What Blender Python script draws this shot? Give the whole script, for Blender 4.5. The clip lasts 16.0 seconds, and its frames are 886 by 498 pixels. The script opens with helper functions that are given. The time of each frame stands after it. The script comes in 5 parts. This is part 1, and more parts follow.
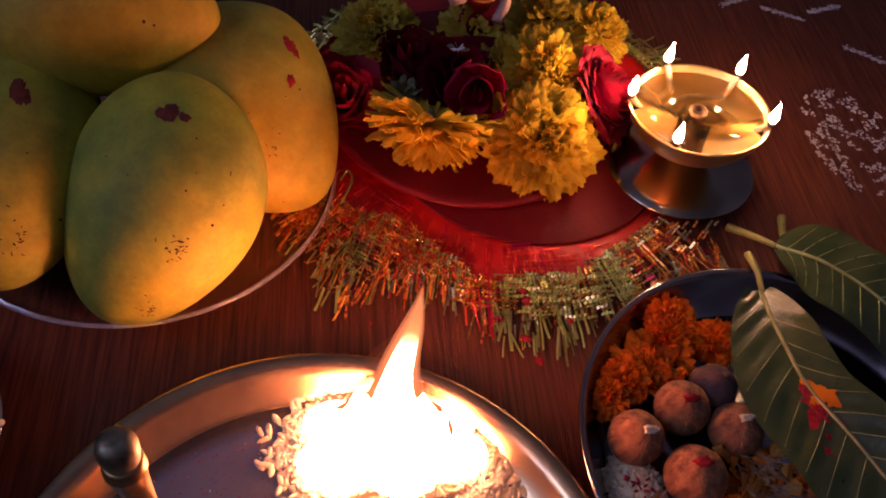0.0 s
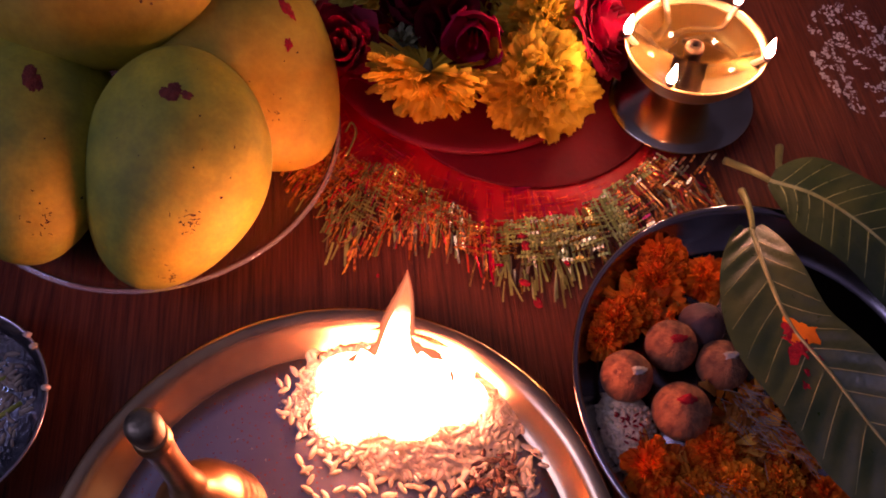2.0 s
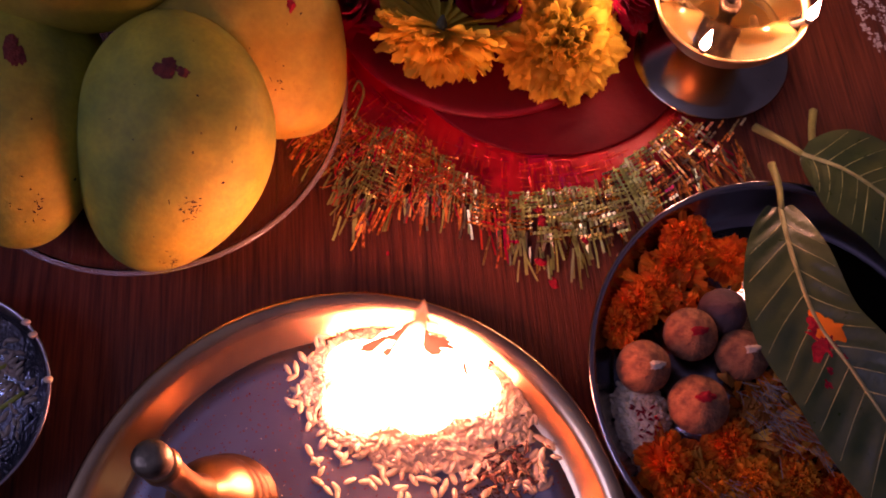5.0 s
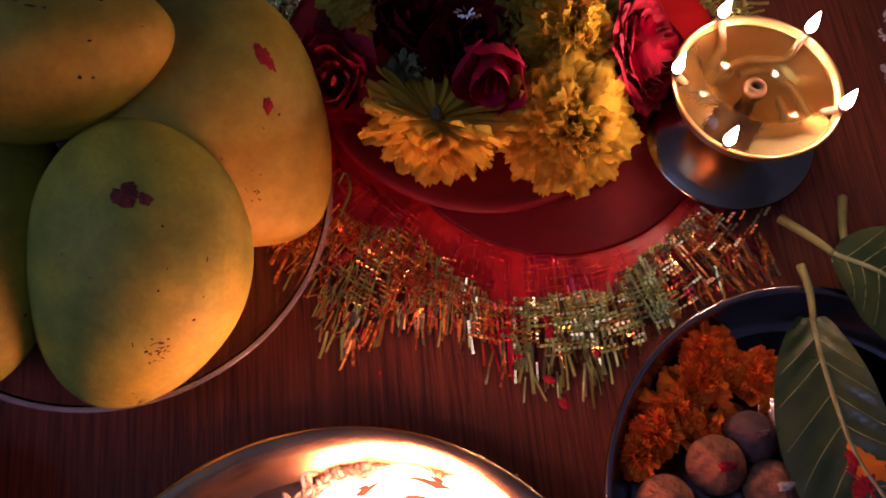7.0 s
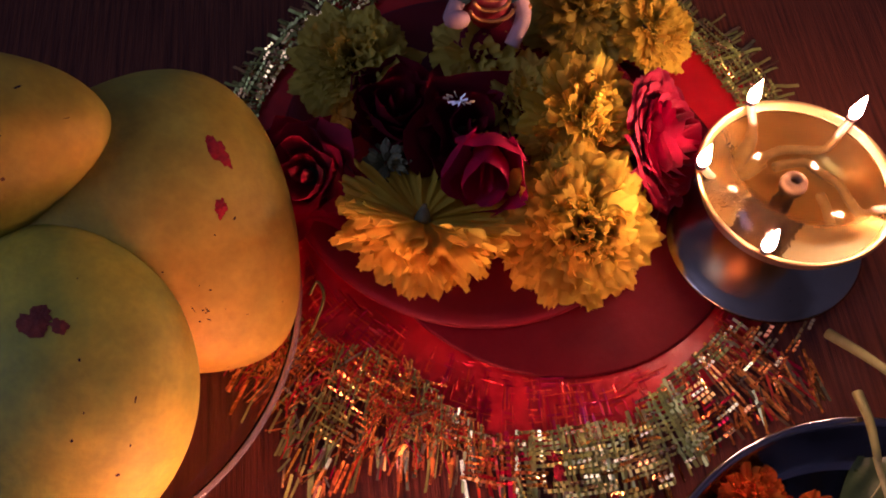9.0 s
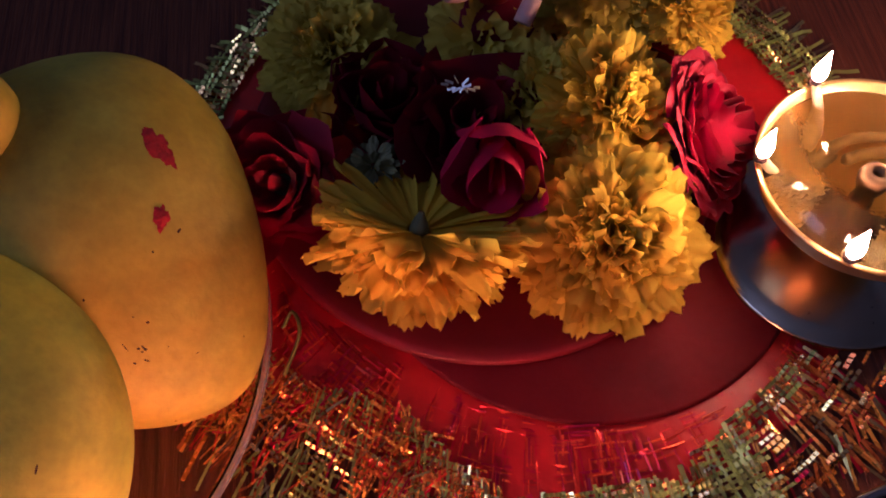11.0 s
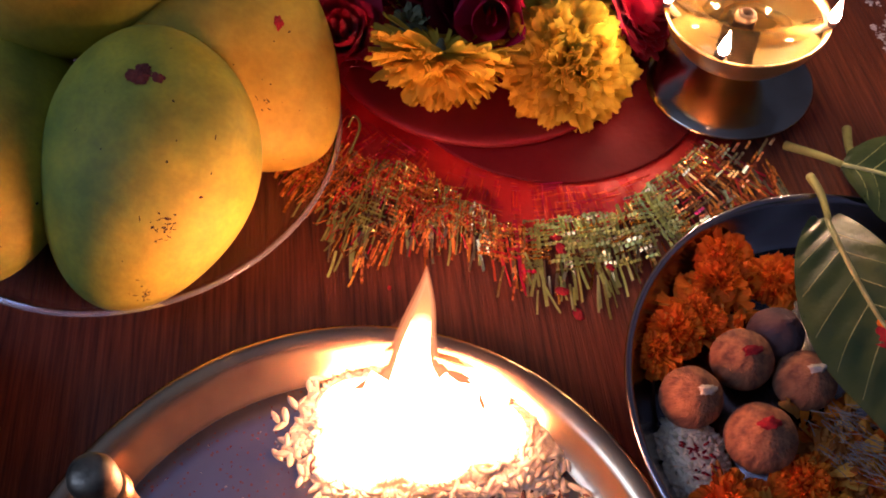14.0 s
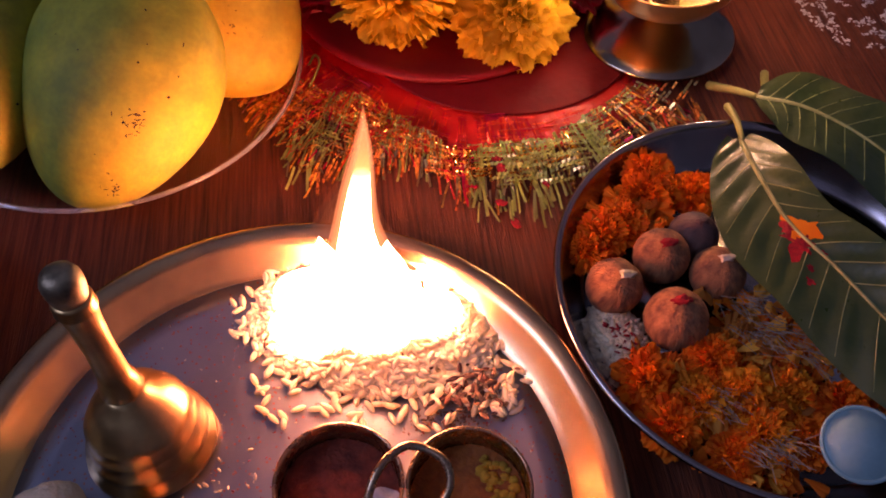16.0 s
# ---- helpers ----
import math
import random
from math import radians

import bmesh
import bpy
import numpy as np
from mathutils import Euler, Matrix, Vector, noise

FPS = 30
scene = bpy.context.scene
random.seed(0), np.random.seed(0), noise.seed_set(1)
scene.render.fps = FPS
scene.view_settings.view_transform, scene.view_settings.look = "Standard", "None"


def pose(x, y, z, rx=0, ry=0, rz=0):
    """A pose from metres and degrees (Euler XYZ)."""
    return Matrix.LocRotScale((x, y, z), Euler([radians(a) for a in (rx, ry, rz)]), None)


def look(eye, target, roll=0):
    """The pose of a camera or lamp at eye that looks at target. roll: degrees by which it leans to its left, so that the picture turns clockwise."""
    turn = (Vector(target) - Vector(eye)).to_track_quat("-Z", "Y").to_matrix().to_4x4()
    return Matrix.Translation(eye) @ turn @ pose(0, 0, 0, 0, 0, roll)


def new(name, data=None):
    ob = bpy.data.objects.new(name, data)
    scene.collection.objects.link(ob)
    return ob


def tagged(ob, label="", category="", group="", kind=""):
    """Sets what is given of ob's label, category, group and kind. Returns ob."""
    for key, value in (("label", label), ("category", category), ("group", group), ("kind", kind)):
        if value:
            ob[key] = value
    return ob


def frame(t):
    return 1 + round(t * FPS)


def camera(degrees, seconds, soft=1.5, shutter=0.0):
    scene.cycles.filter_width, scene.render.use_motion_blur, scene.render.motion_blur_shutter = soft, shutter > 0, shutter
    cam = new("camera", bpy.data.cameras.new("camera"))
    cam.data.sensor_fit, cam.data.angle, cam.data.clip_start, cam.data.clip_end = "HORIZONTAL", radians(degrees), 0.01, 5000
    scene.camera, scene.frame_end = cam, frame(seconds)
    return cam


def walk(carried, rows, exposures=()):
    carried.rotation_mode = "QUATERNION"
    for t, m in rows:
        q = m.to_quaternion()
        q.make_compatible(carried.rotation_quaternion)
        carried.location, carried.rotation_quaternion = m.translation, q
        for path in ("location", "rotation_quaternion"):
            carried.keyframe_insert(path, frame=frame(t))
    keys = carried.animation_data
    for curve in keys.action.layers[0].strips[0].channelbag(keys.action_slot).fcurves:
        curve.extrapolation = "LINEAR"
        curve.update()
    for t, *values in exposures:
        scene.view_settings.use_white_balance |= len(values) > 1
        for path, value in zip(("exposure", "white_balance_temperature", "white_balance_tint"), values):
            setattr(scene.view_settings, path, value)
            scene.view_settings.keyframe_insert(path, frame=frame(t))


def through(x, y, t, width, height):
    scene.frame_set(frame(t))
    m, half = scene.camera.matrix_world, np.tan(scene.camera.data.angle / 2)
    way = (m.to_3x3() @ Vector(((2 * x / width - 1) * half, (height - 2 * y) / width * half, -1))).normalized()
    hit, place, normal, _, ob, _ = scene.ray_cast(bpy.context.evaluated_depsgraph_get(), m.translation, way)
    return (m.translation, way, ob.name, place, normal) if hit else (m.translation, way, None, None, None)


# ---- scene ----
cam = camera(55.5, 16.0, soft=1.9)
PATH = [
    (0, (-0.068, -0.231, 0.324), (0.217, 0.994, -1.23), 10.5),
    (0.5, (-0.067, -0.231, 0.339), (0.183, 0.935, -1.267), 9.6),
    (1, (-0.064, -0.228, 0.348), (0.148, 0.834, -1.334), 8.0),
    (1.5, (-0.054, -0.221, 0.354), (0.134, 0.789, -1.362), 6.5),
    (2, (-0.051, -0.218, 0.36), (0.131, 0.79, -1.358), 5.7),
    (2.5, (-0.047, -0.206, 0.359), (0.112, 0.784, -1.372), 4.8),
    (3, (-0.045, -0.199, 0.354), (0.114, 0.746, -1.401), 5.8),
    (5.5, (-0.054, -0.143, 0.367), (0.123, 0.565, -1.495), 9.5),
    (6, (-0.053, -0.112, 0.365), (0.146, 0.577, -1.502), 11.1),
    (6.5, (-0.048, -0.095, 0.363), (0.146, 0.599, -1.503), 10.5),
    (7, (-0.051, -0.097, 0.352), (0.146, 0.592, -1.516), 10.9),
    (7.5, (-0.054, -0.085, 0.34), (0.186, 0.727, -1.472), 11.8),
    (8, (-0.045, -0.058, 0.326), (0.155, 0.853, -1.443), 8.1),
    (8.5, (-0.038, -0.059, 0.308), (0.147, 0.841, -1.468), 7.0),
    (9, (-0.038, -0.063, 0.308), (0.158, 0.794, -1.489), 7.9),
    (9.5, (-0.037, -0.049, 0.284), (0.171, 0.816, -1.507), 8.2),
    (12, (-0.03, -0.04, 0.249), (0.145, 0.932, -1.49), 3.9),
    (12.5, (-0.03, -0.037, 0.25), (0.142, 0.909, -1.504), 4.0),
    (13, (-0.033, -0.063, 0.265), (0.153, 0.929, -1.461), 3.8),
    (13.5, (-0.044, -0.138, 0.287), (0.116, 0.903, -1.413), 2.5),
    (14, (-0.051, -0.197, 0.303), (0.112, 0.879, -1.375), 2.6),
    (14.5, (-0.054, -0.239, 0.311), (0.105, 0.872, -1.345), 2.4),
    (15, (-0.055, -0.25, 0.307), (0.111, 0.871, -1.341), 2.9),
    (15.5, (-0.055, -0.249, 0.296), (0.115, 0.886, -1.342), 2.7),
    (16, (-0.045, -0.264, 0.295), (0.178, 0.9, -1.317), 4.8),
]
walk(cam, [(t, look(eye, target, roll)) for t, eye, target, roll in PATH],
     exposures=[(0, -0.22, 7700, 64), (1.5, -0.05, 7900, 88), (3, -0.08, 7900, 92), (5.5, -0.15, 7600, 96), (6.3, -0.32, 7400, 88), (7, -0.5, 6500, 62), (7.5, -0.48, 6500, 66), (8, -0.2, 6700, 74), (9.5, -0.13, 6700, 74),
                (12.5, -0.2, 5900, 46), (13, -0.12, 6000, 50), (13.5, 0.12, 6000, 44), (14.5, 0.38, 7100, 38), (15.5, 0.42, 7500, 52), (16, 0.42, 7700, 60)])

# ---- world and window light ----
world = bpy.data.worlds.new("world")
scene.world = world
world.use_nodes = True
wn = world.node_tree.nodes
sky = wn.new("ShaderNodeTexSky")
sky.sky_type = "NISHITA"
sky.sun_disc = False
sky.sun_elevation = radians(6)
sky.sun_rotation = radians(200)
world.node_tree.links.new(sky.outputs[0], wn["Background"].inputs[0])
wn["Background"].inputs[1].default_value = 0.05
WINDOW_W, FLAME, DIYA = 19.0, 72.0, 440.0
lamp = bpy.data.lights.new("window_light", "AREA")
lamp.shape, lamp.size, lamp.size_y, lamp.energy, lamp.color = "RECTANGLE", 1.0, 1.1, WINDOW_W, (0.36, 0.60, 1.0)
new("window_light", lamp).matrix_world = look((-1.70, -0.4, 1.55), (0.0, -0.2, 2.0))


# ---- materials ----
def mat(name, color, rough=0.5, metal=0.0, color2=None, scale=60.0, bump=0.0, bump_scale=300.0, stretch=(1, 1, 1), coat=0.0,
        sheen=0.0, sss=0.0, island=0.0, spots=None, mid=(0.35, 0.7), rough2=None, detail=6.0, trans=0.0, spec=0.5, mottle=None):
    """Principled surface: two colours by noise, fine grain, relief and a little dirt."""
    m = bpy.data.materials.new(name)
    m.use_nodes = True
    n, l = m.node_tree.nodes, m.node_tree.links
    p = n["Principled BSDF"]
    co = n.new("ShaderNodeTexCoord")
    mp = n.new("ShaderNodeMapping")
    mp.inputs["Scale"].default_value = stretch
    l.new(co.outputs["Object"], mp.inputs["Vector"])
    tex = n.new("ShaderNodeTexNoise")
    tex.inputs["Scale"].default_value, tex.inputs["Detail"].default_value = scale, detail
    l.new(mp.outputs[0], tex.inputs["Vector"])
    ramp = n.new("ShaderNodeValToRGB")
    ramp.color_ramp.elements[0].position, ramp.color_ramp.elements[1].position = mid
    c2 = color2 or [c * 0.7 for c in color]
    ramp.color_ramp.elements[0].color, ramp.color_ramp.elements[1].color = (*color, 1), (*c2, 1)
    l.new(tex.outputs["Fac"], ramp.inputs[0])
    out = ramp.outputs[0]
    fine = n.new("ShaderNodeTexNoise")
    fine.inputs["Scale"].default_value, fine.inputs["Detail"].default_value = bump_scale, 4
    l.new(mp.outputs[0], fine.inputs["Vector"])
    if spots:
        sc, thr, col = spots
        v = n.new("ShaderNodeTexVoronoi")
        v.inputs["Scale"].default_value = sc
        l.new(co.outputs["Object"], v.inputs["Vector"])
        jit = n.new("ShaderNodeMath")
        jit.operation = "MULTIPLY"
        l.new(fine.outputs["Fac"], jit.inputs[0])
        jit.inputs[1].default_value = thr * 2
        less = n.new("ShaderNodeMath")
        less.operation = "LESS_THAN"
        l.new(v.outputs["Distance"], less.inputs[0])
        l.new(jit.outputs[0], less.inputs[1])
        mix = n.new("ShaderNodeMixRGB")
        l.new(less.outputs[0], mix.inputs[0])
        l.new(out, mix.inputs[1])
        mix.inputs[2].default_value = (*col, 1)
        out = mix.outputs[0]
    if island:
        g = n.new("ShaderNodeNewGeometry")
        hs = n.new("ShaderNodeHueSaturation")
        mr = n.new("ShaderNodeMapRange")
        mr.inputs["To Min"].default_value, mr.inputs["To Max"].default_value = 1 - island, 1 + island
        l.new(g.outputs["Random Per Island"], mr.inputs["Value"])
        l.new(mr.outputs[0], hs.inputs["Value"])
        mh = n.new("ShaderNodeMapRange")
        mh.inputs["To Min"].default_value, mh.inputs["To Max"].default_value = 0.5 - island * 0.05, 0.5 + island * 0.05
        l.new(g.outputs["Random Per Island"], mh.inputs["Value"])
        l.new(mh.outputs[0], hs.inputs["Hue"])
        l.new(out, hs.inputs["Color"])
        out = hs.outputs[0]
    for sc, low, high in mottle or ():
        tx, hs, mr = n.new("ShaderNodeTexNoise"), n.new("ShaderNodeHueSaturation"), n.new("ShaderNodeMapRange")
        tx.inputs["Scale"].default_value, tx.inputs["Detail"].default_value = sc, 5
        l.new(co.outputs["Object"], tx.inputs["Vector"])
        mr.inputs["From Min"].default_value, mr.inputs["From Max"].default_value = 0.3, 0.7
        mr.inputs["To Min"].default_value, mr.inputs["To Max"].default_value = low, high
        l.new(tx.outputs["Fac"], mr.inputs["Value"])
        l.new(mr.outputs[0], hs.inputs["Value"])
        l.new(out, hs.inputs["Color"])
        out = hs.outputs[0]
    l.new(out, p.inputs["Base Color"])
    p.inputs["Metallic"].default_value = metal
    rr = n.new("ShaderNodeMapRange")
    rr.inputs["To Min"].default_value, rr.inputs["To Max"].default_value = rough, rough2 if rough2 is not None else min(1, rough * 1.5)
    l.new(fine.outputs["Fac"], rr.inputs["Value"])
    l.new(rr.outputs[0], p.inputs["Roughness"])
    p.inputs["Coat Weight"].default_value, p.inputs["Sheen Weight"].default_value = coat, sheen
    p.inputs["Coat Roughness"].default_value = 0.15
    if sss:
        p.inputs["Subsurface Weight"].default_value = sss
        p.inputs["Subsurface Radius"].default_value = (0.014, 0.007, 0.002)
        p.inputs["Subsurface Scale"].default_value = 1.0
    p.inputs["Specular IOR Level"].default_value = spec
    if trans:
        tr, mx = n.new("ShaderNodeBsdfTranslucent"), n.new("ShaderNodeMixShader")
        l.new(out, tr.inputs[0])
        mx.inputs[0].default_value = trans
        l.new(p.outputs[0], mx.inputs[1])
        l.new(tr.outputs[0], mx.inputs[2])
        l.new(mx.outputs[0], n["Material Output"].inputs[0])
    if bump:
        b = n.new("ShaderNodeBump")
        b.inputs["Strength"].default_value, b.inputs["Distance"].default_value = 1.0, bump
        l.new(fine.outputs["Fac"], b.inputs["Height"])
        l.new(b.outputs[0], p.inputs["Normal"])
    return m


def glow(name, color, strength):
    m = bpy.data.materials.new(name)
    m.use_nodes = True
    n = m.node_tree.nodes
    n.clear()
    e, o = n.new("ShaderNodeEmission"), n.new("ShaderNodeOutputMaterial")
    e.inputs[0].default_value, e.inputs[1].default_value = (*color, 1), strength
    m.node_tree.links.new(e.outputs[0], o.inputs[0])
    return m


WOOD = mat("dark_wood", (0.050, 0.012, 0.006), 0.45, 0, (0.165, 0.042, 0.016), 75, 0.0006, 230, (7.5, 0.26, 1), mid=(0.30, 0.66), spec=0.22, detail=9.0)
WALL = mat("wall_paint", (0.5, 0.5, 0.52), 0.8, 0, (0.44, 0.44, 0.47), 3, 0.001, 60)
STEEL = mat("scratched_steel", (0.5, 0.48, 0.48), 0.2, 1, (0.43, 0.41, 0.41), 30, 0.0, 600, rough2=0.3)
PLATE_STEEL = mat("dull_plate_steel", (0.34, 0.315, 0.31), 0.16, 1, (0.27, 0.25, 0.25), 30, 0.0, 600, rough2=0.26)
LAMP_BASE = mat("dark_polished_brass", (0.40, 0.32, 0.23), 0.14, 1, (0.33, 0.26, 0.18), 50, 0.0, 300, rough2=0.22, spots=(160, 0.045, (0.03, 0.02, 0.015)))
# Dusty grey steel with red specks; the bluish tint is reflected daylight as colour.
STEEL_FLOOR = mat("dusty_steel_blue_reflection", (0.37, 0.40, 0.45), 0.28, 1, (0.27, 0.29, 0.34), 25, 0.0, 700, rough2=0.42, spots=(420, 0.2, (0.5, 0.22, 0.18)))
# Worn rim steel; warm firelight reflections are put into the gold base colour.
STEEL_WARM = mat("worn_steel_warm_reflection", (0.68, 0.48, 0.23), 0.2, 1, (0.40, 0.28, 0.17), 55, 0.00002, 90, rough2=0.3, mid=(0.3, 0.75))
STEEL_DARK = mat("oily_brass", (0.42, 0.29, 0.18), 0.18, 1, (0.35, 0.24, 0.15), 60, 0.0, 300, rough2=0.36, spots=(160, 0.045, (0.03, 0.02, 0.015)))
BRASS = mat("old_brass", (0.62, 0.41, 0.18), 0.24, 1, (0.34, 0.22, 0.09), 70, 0.00004, 400, rough2=0.4)
BRASS_BRIGHT = mat("bright_brass", (0.86, 0.60, 0.24), 0.26, 1, (0.72, 0.48, 0.17), 60, 0.00002, 300, rough2=0.46)
BLACK_METAL = mat("greyed_brass", (0.36, 0.30, 0.19), 0.38, 0.9, (0.09, 0.08, 0.055), 150, 0.0005, 240)
MANGO_GREEN = mat("green_mango_skin", (0.28, 0.36, 0.05), 0.5, 0, (0.52, 0.43, 0.035), 26, 0.00025, 420, spots=(60, 0.045, (0.05, 0.03, 0.01)), mid=(0.34, 0.66), spec=0.3, sss=0.25, mottle=((22, 0.72, 1.12), (95, 0.86, 1.08), (420, 0.9, 1.06)))
MANGO_YELLOW = mat("yellow_mango_skin", (0.57, 0.39, 0.025), 0.5, 0, (0.39, 0.33, 0.04), 26, 0.00025, 420, spots=(60, 0.04, (0.14, 0.06, 0.012)), mid=(0.34, 0.66), spec=0.3, sss=0.25, mottle=((22, 0.72, 1.12), (95, 0.86, 1.08), (420, 0.9, 1.06)))
KUMKUM = mat("red_powder", (0.42, 0.012, 0.012), 0.85, 0, (0.25, 0.008, 0.01), 500, 0.0008, 900)
KUMKUM_DARK = mat("dark_red_powder", (0.27, 0.045, 0.02), 0.9, 0, (0.13, 0.022, 0.012), 200, 0.001, 700)
TURMERIC = mat("yellow_powder", (0.62, 0.36, 0.03), 0.9, 0, (0.42, 0.22, 0.02), 300, 0.001, 700)
ORANGE_POWDER = mat("orange_powder", (0.42, 0.12, 0.02), 0.9, 0, (0.3, 0.08, 0.02), 300, 0.001, 700)
RICE = mat("raw_rice", (0.90, 0.83, 0.60), 0.4, 0, (0.82, 0.72, 0.47), 300, 0.0, 900, island=0.12, trans=0.35)
ASH = mat("charred_grain", (0.08, 0.05, 0.035), 0.9, 0, (0.28, 0.14, 0.08), 400, 0.0003, 900, island=0.4)
MARI_Y = mat("yellow_marigold", (0.84, 0.64, 0.06), 0.65, 0, (0.74, 0.48, 0.035), 90, 0.0, 600, island=0.09, trans=0.55, spec=0.2)
MARI_L = mat("lemon_marigold", (0.68, 0.55, 0.08), 0.65, 0, (0.6, 0.46, 0.06), 90, 0.0, 600, island=0.1, trans=0.5, spec=0.2)
MARI_O = mat("orange_marigold", (0.95, 0.235, 0.014), 0.65, 0, (0.88, 0.165, 0.010), 90, 0.0, 600, island=0.18, trans=0.32, spec=0.2)
MARI_YO = mat("amber_marigold", (0.90, 0.34, 0.02), 0.65, 0, (0.86, 0.24, 0.015), 90, 0.0, 600, island=0.18, trans=0.32, spec=0.2)
MARI_DRY = mat("wilted_marigold", (0.90, 0.40, 0.06), 0.8, 0, (0.74, 0.25, 0.03), 90, 0.0002, 600, island=0.3, trans=0.4)
SEPAL = mat("green_calyx", (0.15, 0.15, 0.05), 0.6, 0, (0.08, 0.085, 0.03), 120, 0.0002, 600, island=0.25)
ROSE = mat("red_rose_petal", (0.40, 0.007, 0.03), 0.55, 0, (0.28, 0.005, 0.022), 60, 0.0001, 500, sheen=0.08, island=0.14, trans=0.3, spec=0.3)
ROSE_PINK = mat("pink_red_petal", (0.55, 0.014, 0.06), 0.55, 0, (0.45, 0.010, 0.05), 60, 0.0, 500, island=0.08, trans=0.35, spec=0.3)
# Darker copy of the red rose petal, with shade put into its colour.
ROSE_SHADED = mat("shaded_rose_petal", (0.20, 0.004, 0.014), 0.65, 0, (0.12, 0.003, 0.010), 60, 0.0001, 500, island=0.12, trans=0.3, spec=0.2)
CLOTH = mat("red_satin", (0.60, 0.020, 0.009), 0.3, 0, (0.43, 0.013, 0.007), 60, 0.0003, 260, spec=0.4)
MAROON = mat("maroon_disc", (0.14, 0.005, 0.005), 0.5, 0, (0.09, 0.003, 0.004), 40, 0.0002, 300, spec=0.15)
REDPLATE = mat("red_plastic", (0.18, 0.006, 0.007), 0.42, 0, (0.13, 0.004, 0.005), 30, 0.0, 200, spec=0.3)
GOLD = mat("gold_tinsel", (0.86, 0.56, 0.19), 0.16, 1, (0.70, 0.41, 0.12), 200, 0.0, 300, island=0.35, rough2=0.34)
GREENGOLD = mat("green_gold_tinsel", (0.36, 0.40, 0.09), 0.3, 0.5, (0.27, 0.30, 0.06), 200, 0.0, 300, island=0.35)
COPPER = mat("copper_tinsel", (0.88, 0.32, 0.055), 0.22, 0.65, (0.74, 0.21, 0.03), 200, 0.0, 300, island=0.35)
REDFOIL = mat("red_foil", (0.72, 0.03, 0.02), 0.26, 0.6, (0.55, 0.018, 0.014), 200, 0.0, 300, island=0.3)
NUT = mat("areca_husk", (0.46, 0.175, 0.062), 0.66, 0, (0.18, 0.065, 0.028), 150, 0.0009, 380, (2.2, 2.2, 0.3), spots=(330, 0.06, (0.07, 0.03, 0.018)), mid=(0.32, 0.68))
NUT_DARK = mat("dark_areca_husk", (0.13, 0.06, 0.045), 0.6, 0, (0.07, 0.035, 0.03), 120, 0.0005, 350, (1.6, 1.6, 0.35))
LEAF = mat("mango_leaf", (0.022, 0.055, 0.012), 0.22, 0, (0.075, 0.105, 0.024), 45, 0.0003, 260, rough2=0.4, trans=0.12, mid=(0.35, 0.72), spec=0.6)
LEAF_VEIN = mat("leaf_vein", (0.42, 0.43, 0.16), 0.5, 0, (0.2, 0.22, 0.06), 100, 0.0001, 400)
LEAF_STEM = mat("leaf_stalk", (0.25, 0.26, 0.06), 0.5, 0, (0.16, 0.17, 0.04), 100, 0.0001, 400)
CHALK = mat("white_rice_flour", (0.5, 0.48, 0.48), 0.95, 0, (0.36, 0.34, 0.35), 300, 0.0005, 700)
COTTON = mat("oily_cotton_wick", (0.5, 0.38, 0.22), 0.4, 0, (0.4, 0.28, 0.14), 200, 0.0003, 700)
SOOT = mat("soot", (0.015, 0.01, 0.01), 0.9, 0, (0.06, 0.015, 0.01), 300, 0.0004, 600)
HUB = mat("burnt_brass", (0.26, 0.15, 0.06), 0.4, 0.8, (0.07, 0.035, 0.02), 90, 0.0, 500)
SWEET = mat("cream_sweet", (0.72, 0.58, 0.4), 0.8, 0, (0.6, 0.46, 0.3), 150, 0.0008, 400, sss=0.1)
GRASS = mat("durva_grass", (0.36, 0.42, 0.05), 0.5, 0, (0.26, 0.32, 0.04), 200, 0.0001, 500)
SOAKED = mat("soaked_rice", (0.42, 0.34, 0.24), 0.4, 0, (0.26, 0.2, 0.13), 200, 0.0002, 500, island=0.3)
# Steel coin; the window's blue reflection is put into its teal colour.
COIN = mat("coin_blue_reflection", (0.2, 0.44, 0.48), 0.55, 0.4, (0.16, 0.37, 0.42), 60, 0.0001, 500)
SILVER = mat("silver_foil", (0.5, 0.46, 0.42), 0.3, 1, (0.4, 0.34, 0.3), 200, 0.0, 300)
SKIN = mat("painted_resin", (0.46, 0.25, 0.19), 0.45, 0, (0.38, 0.19, 0.15), 120, 0.0001, 400)
PINK = mat("pale_pink_resin", (0.5, 0.32, 0.26), 0.5, 0, (0.42, 0.25, 0.22), 120, 0.0001, 400)
TEAL = mat("teal_paint", (0.03, 0.13, 0.11), 0.4, 0, (0.02, 0.09, 0.08), 120, 0.0001, 400)
REDPAINT = mat("red_paint", (0.36, 0.02, 0.015), 0.4, 0, (0.28, 0.015, 0.01), 120, 0.0001, 400)
GILT = mat("gilt_paint", (0.55, 0.24, 0.06), 0.35, 0.7, (0.4, 0.15, 0.04), 300, 0.0004, 700)
FIRE = glow("fire", (1.0, 0.39, 0.185), FLAME)
WICKFIRE = glow("wick_fire", (1.0, 0.68, 0.36), DIYA)


